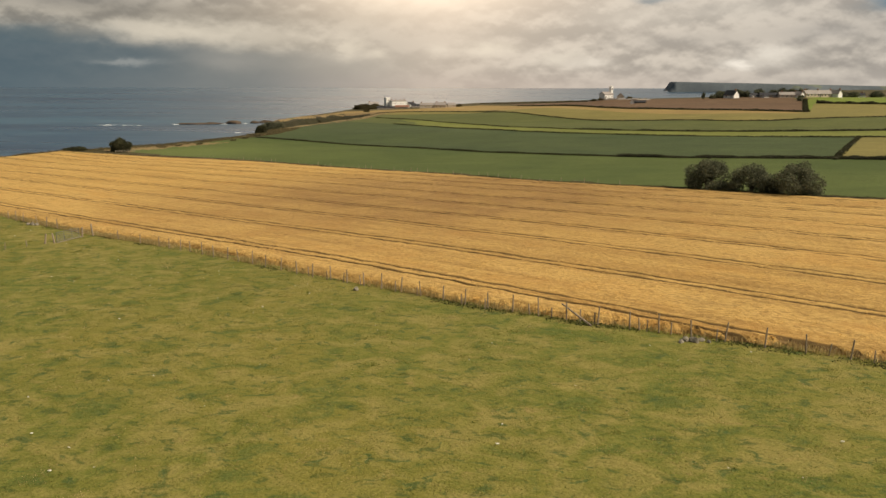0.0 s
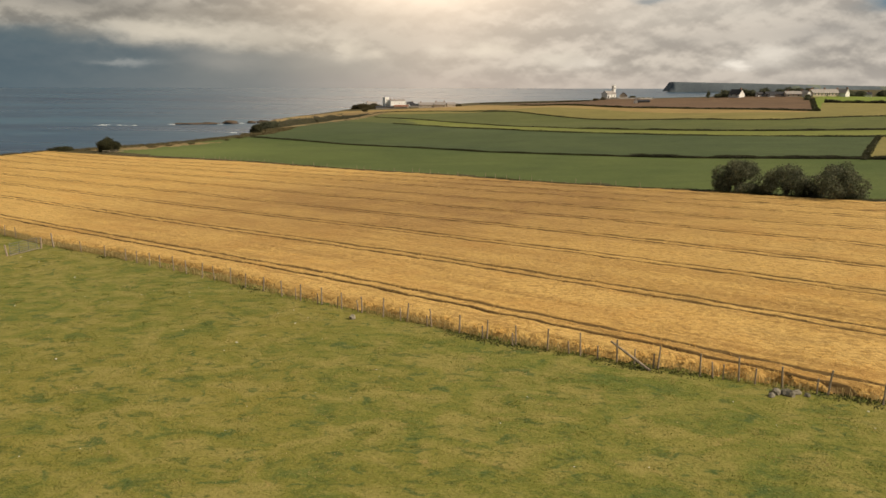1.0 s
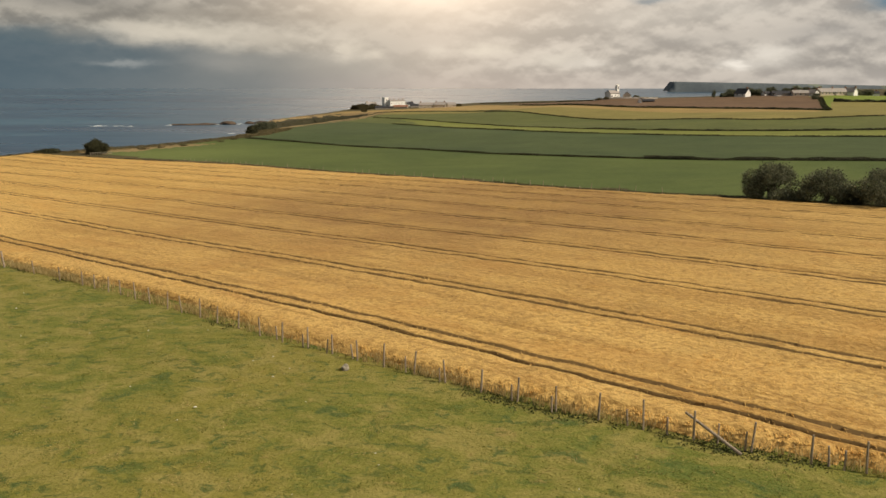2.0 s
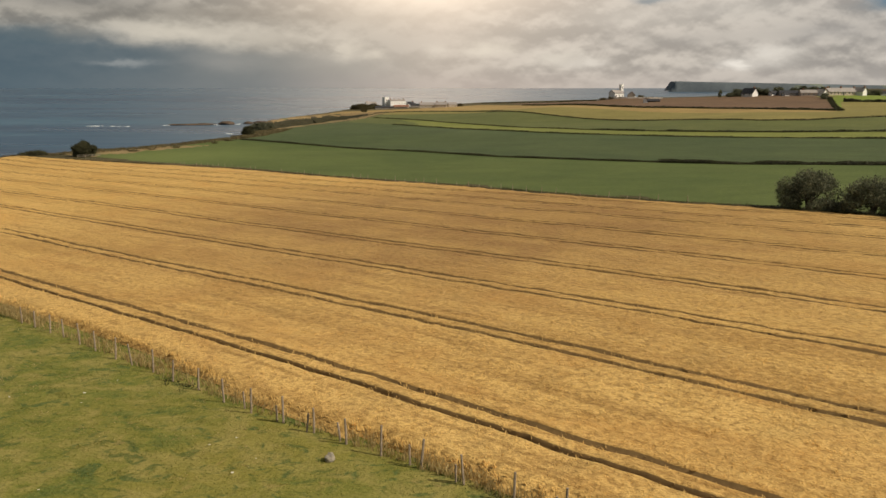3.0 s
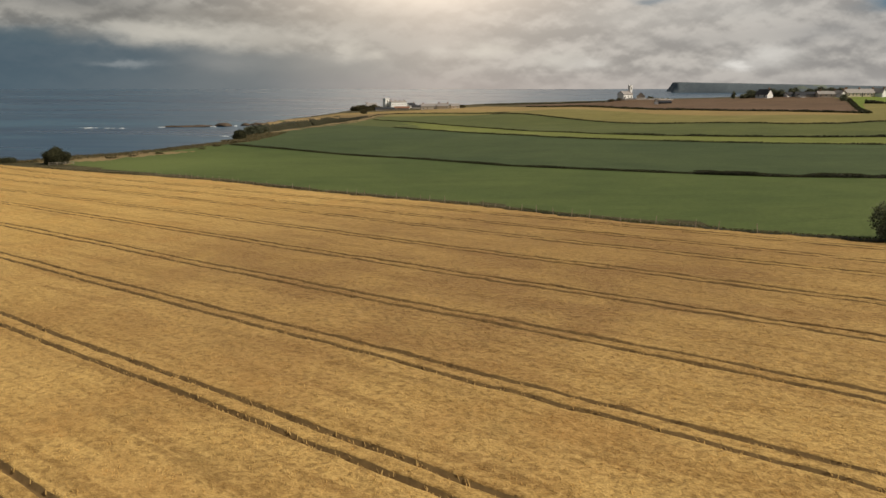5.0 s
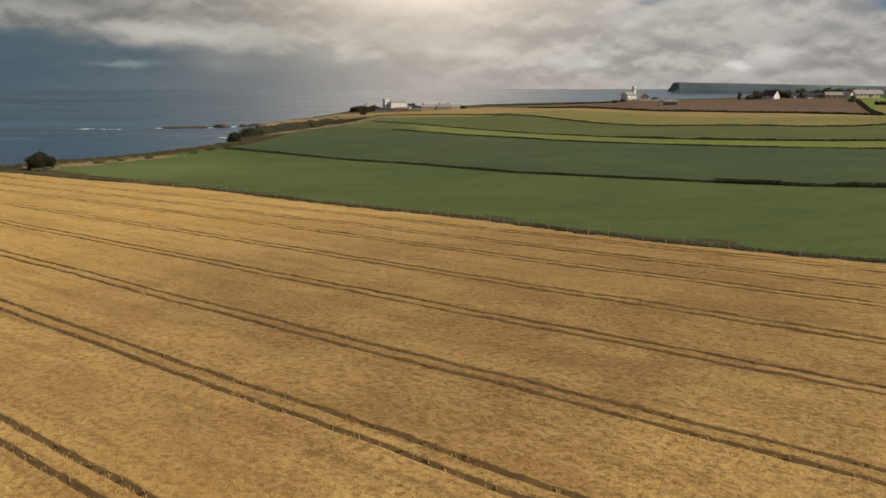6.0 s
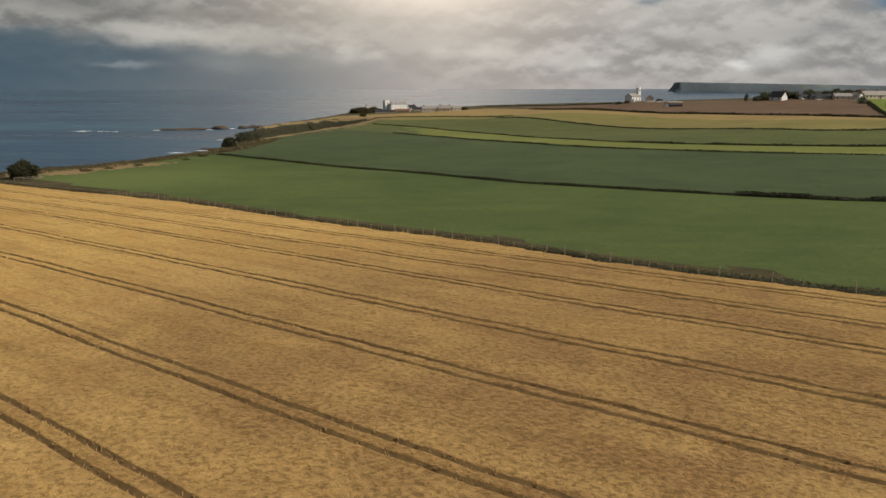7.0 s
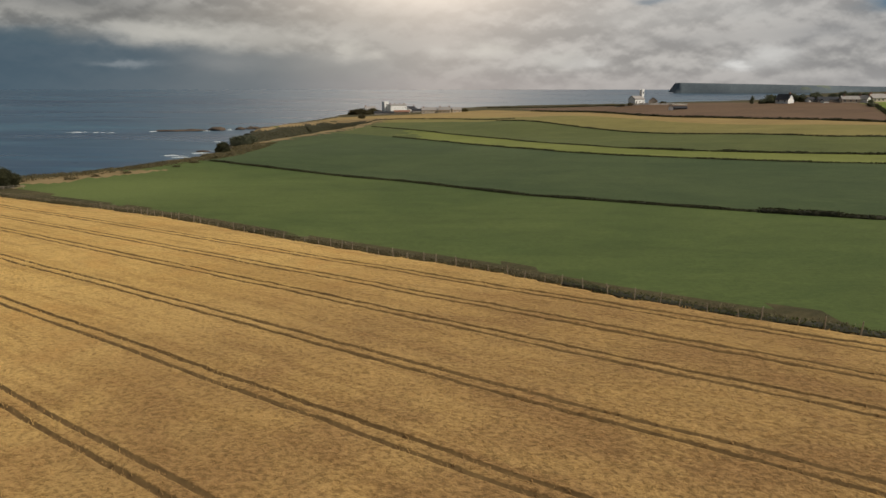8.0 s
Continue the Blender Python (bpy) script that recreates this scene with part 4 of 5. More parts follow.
TALL, SHORT = post_mesh(1.3, 0.054), post_mesh(0.85, 0.048)
STRAINER = post_mesh(1.45, 0.10)
fence = thing("post_fence", pose(0, 0, 0), "weathered wooden post fence between pasture and barley", "fence")
POSTS = [-62.7, -60.6, -58.7, -55.0, -52.8, -50.3, -42.8, -38.3, -34.6, -31.6, -30.1, -28.4, -27.0, -25.2, -23.6, -21.7, -20.3, -18.6, -17.0, -15.2,
         -13.4, -11.7, -9.9, -8.3, -6.7, -5.1, -3.4, -1.7, 0.1, 1.8, 3.5, 5.3, 7.1, 9.0, 11.0, 13.0, 14.8, 16.7, 18.6, 20.7, 22.8, 25.0, 28.0, 31.5]
STUBS = [-12.15, -10.25, -8.65, -7.0, -3.85, -2.0, 1.55, 3.3, 6.5, 8.0, 9.9, 10.8, 13.6, 14.05, 15.5, 18.1, 24.0, 26.1, -69, -74, -80, -87]
pr = random.Random(11)
for i, px_ in enumerate(sorted(POSTS + STUBS)):
    me = SHORT if px_ in STUBS else (STRAINER if px_ in (-42.8,) else TALL)
    ob = new("post", me)
    ob.parent = fence
    py_ = float(fence_y(px_)) + pr.uniform(-0.12, 0.12)
    ob.matrix_basis = pose(px_, py_, gz(px_, py_), pr.gauss(0, 2.5), pr.gauss(1.0, 3.0), pr.uniform(0, 360)) @ Matrix.Diagonal((1, 1, pr.uniform(0.9, 1.08), 1))
# fallen rail leaning on the fence
bm = bmesh.new()
tube(bm, (10.5, 46.9, gz(10.5, 46.9) + 0.03), (8.7, 48.75, gz(8.7, 48.75) + 1.12), 0.075, 0.06, 7)
part("leaning_rail", bm, M["wood"], fence, "fallen grey rail leaning on the posts")

bank_fence = thing("bank_fence", pose(0, 0, 0), "low wooden stake fence on the overgrown bank", "fence")
for i in range(58):
    px_ = -78 + i * 1.95 + pr.uniform(-0.3, 0.3)
    if pr.random() < 0.12:
        continue
    ob = new("stake", SHORT if pr.random() < 0.35 else TALL)
    ob.parent = bank_fence
    py_ = float(f1_y(px_)) - 1.15 + pr.uniform(-0.15, 0.15)
    ob.matrix_basis = pose(px_, py_, gz(px_, py_), pr.gauss(0, 4), pr.gauss(0, 4), pr.uniform(0, 360))

# field gate, off its hinges beside its post
gate = thing("field_gate", pose(-45.15, 83.35, gz(-45.15, 83.35), 0, 0, 71), "weathered grey metal field gate standing ajar by the fence", "gate")
for z in (0.2, 0.42, 0.66, 0.92, 1.18):
    part("bar", tube(bmesh.new(), (0, 0, z), (3.4, 0, z + 0.02), 0.024, 0.024, 6), M["steel"], gate)
for xx in (0.0, 1.15, 2.3, 3.4):
    part("upright", tube(bmesh.new(), (xx, 0.03, 0.08), (xx, 0.03, 1.2), 0.03, 0.03, 6), M["steel"], gate)
part("foot_rail", tube(bmesh.new(), (-0.3, -0.25, 0.08), (3.6, -0.15, 0.09), 0.05, 0.05, 6), M["stone"], gate, "pale timber rail lying at the foot")
for name, gx_, gy_, tilt in (("gate_post", -45.3, 83.0, -7), ("gate_post", -46.3, 82.8, 9), ("gate_post", -43.9, 87.0, 3)):
    ob = new(name, STRAINER)
    ob.matrix_basis = pose(gx_, gy_, gz(gx_, gy_), 0, tilt, 20) @ Matrix.Diagonal((1, 1, 0.82, 1))
    tagged(ob, "leaning weathered timber gate post", "gate post", "gate posts")

lane_fence = thing("lane_fence", pose(0, 0, 0), "low weathered stake fence along the green lane", "fence")
for i in range(9):
    px_ = -47.6 - i * 1.9 + pr.uniform(-0.3, 0.3)
    py_ = 82.0 + (px_ + 46.6) * 0.85
    ob = new("stake", SHORT)
    ob.parent = lane_fence
    ob.matrix_basis = pose(px_, py_, gz(px_, py_), pr.gauss(0, 5), pr.gauss(0, 5), pr.uniform(0, 360)) @ Matrix.Diagonal((0.9, 0.9, pr.uniform(0.7, 1.0), 1))

coast_rail = thing("coast_rail", pose(-117.5, 271.0, gz(-117.5, 271.0), 0, 0, 38), "pale wooden rail fence beside the coastal bush", "fence")
for k in range(4):
    part("post", box(bmesh.new(), k * 2.2 - 0.05, k * 2.2 + 0.05, -0.05, 0.05, -0.2, 0.95, 0.01), M["wood"], coast_rail)
for z in (0.4, 0.8):
    part("rail", box(bmesh.new(), -0.2, 6.9, -0.1, -0.05, z, z + 0.09, 0.01), M["stone"], coast_rail)


# ---- stones ----
def boulder(name, x, y, sx, sy, sz, label, mat, sunk=0.25, seed=1, group="", sub=2, z=None):
    bm = bmesh.new()
    bmesh.ops.create_icosphere(bm, subdivisions=sub, radius=1.0)
    for v_ in bm.verts:
        n_ = noise.noise(v_.co * 1.3 + Vector((seed * 3.1, seed, 0))) * 0.38 + noise.noise(v_.co * 3.7 + Vector((seed, 0, seed))) * 0.16
        v_.co *= 1 + n_
        v_.co = Vector((v_.co.x * sx / 2, v_.co.y * sy / 2, v_.co.z * sz))
    base = gz(x, y) if z is None else z
    ob = part(name, bm, M[mat])
    ob.matrix_basis = pose(x, y, base + sz * (0.5 - sunk), 0, 0, seed * 47)
    return tagged(ob, label, "rock", group)


boulder("stone", -7.2, 57.6, 0.5, 0.4, 0.24, "pale lichened field stone lying by the fence", "stone", seed=1)
for i, (sx, sy, s) in enumerate([(16.1, 43.6, 0.4), (16.6, 43.35, 0.5), (17.1, 43.5, 0.35), (15.7, 43.2, 0.3), (17.5, 43.2, 0.25)]):
    boulder("rubble_stone", sx, sy, s * 1.5, s * 1.1, s * 0.55, "broken pale field stone heaped under the fence", "stone", seed=i + 2, group="rubble heap")

for i, (sx, sy, s) in enumerate([(-55.8, 98.0, 0.5), (-55.0, 97.6, 0.4), (-56.6, 98.4, 0.4)]):
    boulder("stone", sx, sy, s * 1.6, s, s * 0.6, "pale field stone dumped beside the lane fence", "stone", seed=i + 15, group="lane stones")

# ---- skerries and surf ----
for i, (sx, sy, lx, ly, lz, turn) in enumerate([(-300, 933, 46, 9, 2.6, 0), (-282, 937, 26, 8, 3.0, 0), (-259, 952, 17, 9, 5.2, 0), (-237, 966, 11, 6, 4.0, 0),
                                                (-226, 978, 14, 7, 4.6, 0), (-212, 988, 18, 7, 3.2, 0), (-184, 655, 9, 5, 1.5, 0), (-171, 700, 12, 6, 3, 0)]):
    ob = boulder("skerry", sx, sy, lx * 1.1, ly, lz * 0.62, "low brown wave-washed rock in the shallows", "rock", 0.3, i + 20, "skerries", 3, SEA)
    ob.rotation_euler = (0, 0, radians(6))


def foam(x, y, lx, ly, seed, label="white breaking water over hidden rocks"):
    """A ragged patch of broken white water, many low crests."""
    bm = bmesh.new()
    rr = random.Random(seed)
    for k in range(int(8 + lx * 0.9)):
        u, w = rr.gauss(0, 0.24), rr.gauss(0, 0.24)
        r_ = bmesh.ops.create_icosphere(bm, subdivisions=1, radius=1.0)
        s = rr.uniform(0.5, 1.0) * max(0.25, 1 - abs(u) * 1.6)
        bmesh.ops.scale(bm, vec=(lx * 0.13 * s, ly * 0.15 * s, 0.8 * s), verts=r_["verts"])
        for v_ in r_["verts"]:
            v_.co += noise.noise_vector(v_.co * 0.7 + Vector((k, seed, 0))) * 0.35
        bmesh.ops.translate(bm, vec=(x + u * lx, y + w * ly, SEA + 0.15), verts=r_["verts"])
    return tagged(part("breaking_wave", bm, M["foam"]), label, "wave", "breakers", "stuff")


for i, (fx, fy, lx, ly) in enumerate([(-396, 908, 20, 9), (-372, 904, 15, 4), (-356, 899, 8, 2.5), (-322, 925, 10, 4), (-316, 930, 14, 3), (-271, 944, 9, 5), (-247, 958, 9, 4), (-268, 936, 14, 2),
                                      (-182, 640, 22, 5), (-172, 660, 24, 4), (-160, 690, 22, 4), (-195, 620, 18, 3), (-185, 605, 20, 2.5), (-205, 760, 12, 3), (-190, 820, 14, 3)]):
    foam(fx, fy, lx, ly, i + 1)


# ---- trees and bushes ----
def crown(lobes, leaf, per_area, r_):
    P, S = [], []
    for (cx, cy, cz, rx, ry, rz) in lobes:
        n = int(per_area * (rx * ry + ry * rz + rx * rz) * 4)
        d = r_.normal(0, 1, (n, 3))
        d /= np.linalg.norm(d, axis=1)[:, None]
        k = r_.uniform(0.55, 1.04, n) ** 0.5
        P.append(np.stack([cx + d[:, 0] * rx * k, cy + d[:, 1] * ry * k, cz + d[:, 2] * rz * k], 1))
    P = np.concatenate(P)
    P = P + r_.normal(0, leaf * 0.75, P.shape)
    P = P[P[:, 2] > 0.1]
    n = len(P)
    a, b = r_.normal(0, 1, (n, 3)), r_.normal(0, 1, (n, 3))
    a /= np.linalg.norm(a, axis=1)[:, None]
    b -= (b * a).sum(1)[:, None] * a
    b /= np.linalg.norm(b, axis=1)[:, None]
    s = leaf * r_.uniform(0.6, 1.3, n)[:, None]
    V_ = np.stack([P - a * s * 0.5, P + b * s * 0.32, P + a * s * 0.6, P - b * s * 0.32], 1).reshape(-1, 3)
    return V_, np.arange(n * 4).reshape(n, 4)


def tree(name, x, y, width, height, seed, label, leaf=0.24, per_area=60, trunk=True, low=0.0, group="", category="tree", lobes_n=17, mat="leaves"):
    r_ = np.random.default_rng(seed)
    t_ = thing(name, pose(x, y, gz(x, y)), label, category, group)
    lobes = []
    for k in range(lobes_n * 2):
        a, up = r_.uniform(0, math.tau), r_.uniform(low + 0.04, 0.94) ** 0.85
        reach = 0.5 * width * math.sqrt(max(0.05, 1 - ((up - 0.36) / 0.66) ** 2)) * r_.uniform(0.45, 1.08) * (1 + 0.12 * math.sin(3 * a + seed))
        s = r_.choice((0.08, 0.11, 0.15, 0.20)) * width * r_.uniform(0.85, 1.15)
        lobes.append((math.cos(a) * reach * 0.82, math.sin(a) * reach * 0.82, up * height * 0.92, s, s, min(s * 0.75, up * height * 0.8, height * 0.22)))
    lobes.append((0, 0, height * 0.5, width * 0.3, width * 0.3, height * 0.4))
    if not trunk:
        for k in range(9):
            a = k * 0.7 + r_.uniform(-0.2, 0.2)
            lobes.append((math.cos(a) * width * 0.33, math.sin(a) * width * 0.33, height * 0.16, width * 0.15, width * 0.15, height * 0.2))
    V_, F_ = crown(lobes, leaf, per_area, r_)
    ob = new("crown", fast_mesh("crown", V_, F_, [M[mat]]))
    ob.parent = t_
    bm = bmesh.new()
    if trunk:
        tube(bm, (0, 0, -0.3), (0.05, 0, height * 0.32), width * 0.035, width * 0.024, 8)
        for (cx, cy, cz, *_r) in lobes[:7]:
            tube(bm, (0.03, 0, height * 0.22), (cx * 0.8, cy * 0.8, cz * 0.9), width * 0.016, width * 0.006, 5)
    else:
        for (cx, cy, cz, *_r) in lobes[:6]:
            tube(bm, (cx * 0.2, cy * 0.2, -0.2), (cx * 0.8, cy * 0.8, cz * 0.9), width * 0.012, width * 0.005, 5)
    part("trunk", bm, M["bark"], t_)
    return t_


def field_tree(x, y, width, height, seed, label):
    """A wide hedgerow tree: forked stems, heaped leaf clumps on limbs with gaps between, a thin skirt of suckers."""
    g = np.random.default_rng(seed)
    t_ = thing("hawthorn_tree", pose(x, y, gz(x, y)), label, "tree", "trees by the bank")
    lobes, stems = [], bmesh.new()
    forks = [(g.uniform(-0.10, 0.10) * width, g.uniform(-0.08, 0.08) * width) for k in range(4)]
    for fx, fy in forks:
        tube(stems, (fx * 0.35, fy * 0.35, -0.25), (fx, fy, height * 0.30), width * 0.022, width * 0.016, 7)
    clumps_n = 22
    for k in range(clumps_n):
        a = k * 2.39996 + g.uniform(-0.35, 0.35)
        h = 0.20 + 0.72 * ((k + 0.5) / clumps_n) ** 0.85 + g.uniform(-0.05, 0.05)
        round_ = math.sqrt(max(0.03, 1 - ((h - 0.42) / 0.60) ** 2))
        reach = 0.42 * width * round_ * g.uniform(0.45, 1.14) * (1 + 0.16 * math.sin(2 * a + seed))
        size = width * g.choice((0.08, 0.11, 0.16, 0.20)) * g.uniform(0.9, 1.15)
        cx, cy, cz = math.cos(a) * reach, math.sin(a) * reach, h * height * g.uniform(0.92, 1.02)
        lobes.append((cx, cy, cz - size * 0.4, size * 1.15, size * 1.15, size * 0.72))
        fx, fy = forks[k % 4]
        tube(stems, (fx, fy, height * 0.26), (cx * 0.85, cy * 0.85, cz - size * 0.5), width * 0.011, width * 0.004, 5)
    V1, F1 = crown(lobes, 0.25, 34, g)
    skirt = [(math.cos(a) * width * g.uniform(0.22, 0.44), math.sin(a) * width * g.uniform(0.22, 0.44), height * g.uniform(0.06, 0.16), width * 0.11, width * 0.11, height * 0.13) for a in g.uniform(0, math.tau, 10)]
    V2, F2 = crown(skirt, 0.17, 40, g)
    ob = new("crown", fast_mesh("crown", np.concatenate([V1, V2]), np.concatenate([F1, F2 + len(V1)]), [M["leaves"]]))
    ob.parent = t_
    part("trunk", stems, M["bark"], t_)
    return t_


field_tree(46.9, 130.6, 7.6, 5.7, 3, "broad dark green tree at the barley edge")
field_tree(52.0, 125.0, 6.9, 5.1, 4, "rounded dark green tree at the barley edge")
field_tree(57.5, 120.0, 7.8, 5.7, 5, "dense dark green tree at the barley edge")
tree("shrub", 49.7, 127.5, 1.8, 1.3, 6, "low dark shrub between the field trees", trunk=False, low=0, category="bush")
tree("shrub", 54.8, 122.4, 2.6, 2.2, 7, "low dark shrub between the field trees", trunk=False, low=0, category="bush")
tree("coastal_bush", -118.0, 276.5, 6.6, 4.6, 8, "dense wind-shaped dark bush on the cliff edge", 0.34, 60, False, 0.0, category="bush", mat="hedge")
tree("coastal_bush", -146.0, 284.0, 8.0, 1.1, 9, "low dark scrub on the cliff edge", 0.34, 50, False, 0.0, category="bush", mat="hedge")
tree("coastal_bush", -137.0, 282.0, 7.0, 1.0, 10, "low dark scrub on the cliff edge", 0.34, 50, False, 0.0, category="bush", mat="hedge")
tree("coastal_bush", -90.5, 378.0, 5.6, 3.4, 11, "round dark bush on the cliff edge", 0.36, 60, False, 0.0, category="bush", mat="hedge")
for i, (bx, by, bw, bh) in enumerate([(-97, 430, 9, 3.8), (-99, 446, 11, 4.5), (-104, 462, 10, 4), (-108, 480, 10, 3.5)]):
    tree("cliff_scrub", bx, by, bw, bh, 30 + i, "dark wind-cut scrub at the cliff top", 0.5, 30, False, 0.0, "cliff scrub", "bush", 9)
br = random.Random(5)
for i in range(26):
    k = i / 25
    bx, by = -140 + 46 * k + br.uniform(-14, 14), 470 + 230 * k + br.uniform(-8, 8)
    tree("valley_scrub", bx, by, br.uniform(6, 11), br.uniform(0.5, 1.1), 50 + i, "dark gorse scrub on the valley bank", 0.5, 14, False, 0.0, "valley scrub", "bush", 7, "gorse")
for i in range(12):
    k = i / 11
    cx, cy = [(-148, 262), (-141, 282), (-118, 291), (-104, 304), (-88, 331), (-86, 360)][min(5, int(k * 5.01))]
    nx2, ny2 = [(-148, 262), (-141, 282), (-118, 291), (-104, 304), (-88, 331), (-86, 360)][min(5, int(k * 5.01) + 1)]
    q = k * 5.01 - int(k * 5.01)
    bx, by = cx + (nx2 - cx) * q + 2.5 + br.uniform(-1, 3), cy + (ny2 - cy) * q - 2.0 + br.uniform(-3, 1)
    tree("cliff_tussock", bx, by, br.uniform(2.0, 4.0), br.uniform(0.25, 0.5), 90 + i, "low brown tussock along the cliff edge", 0.25, 26, False, 0.0, "cliff tussocks", "bush", 5, "gorse")


# ---- houses ----
def gable_house(name, x, y, turn, length, depth, wall_h, roof_h, wall, roof, label, chimneys=(), rows=(), doors=(), group="", base=None):
    """A gabled house: length along its own x; rows: (z, count, width, height) of windows on the front (-y) side."""
    h = thing(name, pose(x, y, (gz(x, y) if base is None else base) - 0.4, 0, 0, turn), label, "house", group)
    L, D = length / 2, depth / 2
    bm = bmesh.new()
    vs_ = [bm.verts.new(p) for p in ((-L, -D, 0), (L, -D, 0), (L, D, 0), (-L, D, 0), (-L, -D, wall_h), (L, -D, wall_h), (L, D, wall_h), (-L, D, wall_h), (-L, 0, wall_h + roof_h - 0.12), (L, 0, wall_h + roof_h - 0.12))]
    for ids in ((0, 1, 5, 4), (2, 3, 7, 6), (1, 2, 6, 9, 5), (3, 0, 4, 8, 7), (3, 2, 1, 0), (4, 5, 9, 8), (6, 7, 8, 9)):
        bm.faces.new([vs_[i] for i in ids])
    part("wall", bm, M[wall], h)
    bm = bmesh.new()
    for s in (-1, 1):
        e, o = 0.35, 0.3
        drop = e * roof_h / D
        pts_ = [(-L - o, s * (D + e), wall_h - drop), (L + o, s * (D + e), wall_h - drop), (L + o, 0, wall_h + roof_h), (-L - o, 0, wall_h + roof_h)]
        lo_ = [bm.verts.new(p) for p in pts_]
        hi_ = [bm.verts.new((p[0], p[1], p[2] + 0.22)) for p in pts_]
        bm.faces.new(lo_)
        bm.faces.new(hi_)
        for i in range(4):
            bm.faces.new((lo_[i], lo_[(i + 1) % 4], hi_[(i + 1) % 4], hi_[i]))
    part("roof", bm, M[roof], h)
    for cx in chimneys:
        part("chimney", box(bmesh.new(), cx - 0.5, cx + 0.5, -0.4, 0.4, wall_h + roof_h * 0.5, wall_h + roof_h + 1.3, 0.04), M["brick"], h)
    for z, count, ww, wh in rows:
        for i in range(count):
            cx = -L + (i + 0.5) * length / count
            win = part("window", box(bmesh.new(), cx - ww / 2 - 0.1, cx + ww / 2 + 0.1, -D - 0.06, -D + 0.1, z - 0.1, z + wh + 0.1), M["render"], h)
            part("pane", box(bmesh.new(), cx - ww / 2, cx + ww / 2, -D - 0.09, -D, z, z + wh), M["glass"], win)
    for cx in doors:
        part("door", box(bmesh.new(), cx - 0.5, cx + 0.5, -D - 0.08, -D + 0.1, 0.3, 2.5), M["slate"], h)
    return h


# white chapel with its tower
church = gable_house("chapel", 135.5, 650, 34, 10.0, 6.5, 4.5, 2.1, "render", "greyroof", "white rendered chapel with grey roof and square tower", rows=((1.6, 3, 0.6, 1.5),), doors=(-3.9,))
tower = part("tower", box(bmesh.new(), 4.0, 6.4, -1.3, 1.1, 0, 10.8, 0.05), M["render"], church)
bm = bmesh.new()
for tx_, ty_ in ((4.0, -1.3), (5.8, -1.3), (4.0, 0.5), (5.8, 0.5)):
    box(bm, tx_, tx_ + 0.6, ty_, ty_ + 0.6, 10.8, 11.6)
part("parapet", bm, M["render"], tower)
part("louvre", box(bmesh.new(), 4.8, 5.6, -1.38, -1.25, 8.0, 9.6), M["slate"], tower, "dark louvred opening")
gable_house("stone_outbuilding", 146.5, 646, 80, 7.0, 5.6, 2.8, 2.4, "tanwall", "greyroof", "grey stone outbuilding beside the chapel", rows=((1.0, 2, 0.7, 1.0),))
gable_house("white_cottage", 140.3, 579, 75, 3.4, 2.8, 2.0, 1.5, "render", "slate", "small white cottage at the field edge")
gable_house("low_shed", 146.5, 583, 0, 9.5, 4.0, 1.2, 1.0, "slate", "slate", "long low dark roofed shed at the field edge")
tree("shrub", 129.5, 643, 4.5, 1.7, 161, "wind-clipped dark shrub by the chapel wall", 0.4, 16, False, 0.0, "chapel shrubs", "bush", 7, "gorse")
tree("shrub", 124.0, 645, 5.0, 1.4, 162, "wind-clipped dark shrub by the chapel wall", 0.4, 16, False, 0.0, "chapel shrubs", "bush", 7, "gorse")
tree("shrub", 153.5, 644, 5.0, 2.2, 163, "wind-clipped dark shrub by the chapel wall", 0.4, 16, False, 0.0, "chapel shrubs", "bush", 7, "gorse")
hedge("churchyard_wall", line([(120, 648), (128, 643), (142, 640), (160, 642), (172, 650)]), 120, 172, 0.9, 1.7, 0.5, 2, "rough grey stone wall round the chapel yard", "weeds", "greywall", seed=14.0, category="wall")

# farm and hamlet on the rise
gable_house("gabled_house", 222.5, 602, -58, 9.5, 6.4, 2.8, 3.4, "render", "slate", "white gabled house with steep dark roof", chimneys=(3.5,), rows=((1.2, 2, 0.9, 1.3),))
gable_house("small_white_house", 240.5, 604, 20, 5.5, 4.0, 2.0, 1.5, "render", "slate", "small white cottage among dark trees", rows=((1.0, 2, 0.8, 1.0),))
gable_house("dark_barn", 250.0, 600, -8, 13.0, 8.0, 1.9, 1.7, "greywall", "slate", "dark roofed stone farm barn")
gable_house("small_white_house", 245.5, 594, 15, 4.0, 3.2, 1.5, 1.1, "render", "slate", "small white lean-to beside the barn")
gable_house("stone_house", 262.0, 592, -6, 14.0, 6.0, 2.4, 1.9, "tanwall", "greyroof", "tan stone farmhouse with weathered grey roof", chimneys=(-5, 5), rows=((0.8, 4, 0.9, 1.0),))
gable_house("white_gable_house", 268.5, 589, -60, 7.0, 4.6, 2.6, 2.2, "render", "greyroof", "white gable-ended cottage with grey roof", chimneys=(3.0,))
gable_house("long_house", 287.0, 598, 12, 24.0, 7.0, 2.8, 2.6, "tanwall", "greyroof", "long tan stone farmhouse with pale weathered roof", chimneys=(-11, 0, 11), rows=((1.2, 8, 0.9, 1.2),), doors=(0,))
gable_house("white_gable_house", 300.5, 597, -60, 8.0, 5.0, 3.2, 2.8, "render", "greyroof", "white gable-ended cottage with grey roof", chimneys=(3.2,))
gable_house("far_cottage", 330.0, 655, 10, 14.0, 6.0, 2.2, 2.0, "greywall", "greyroof", "grey cottage beyond the farm", chimneys=(5,))
gable_house("far_cottage", 358.0, 675, -10, 12.0, 6.0, 2.2, 1.9, "render", "slate", "white cottage beyond the farm", chimneys=(4,))
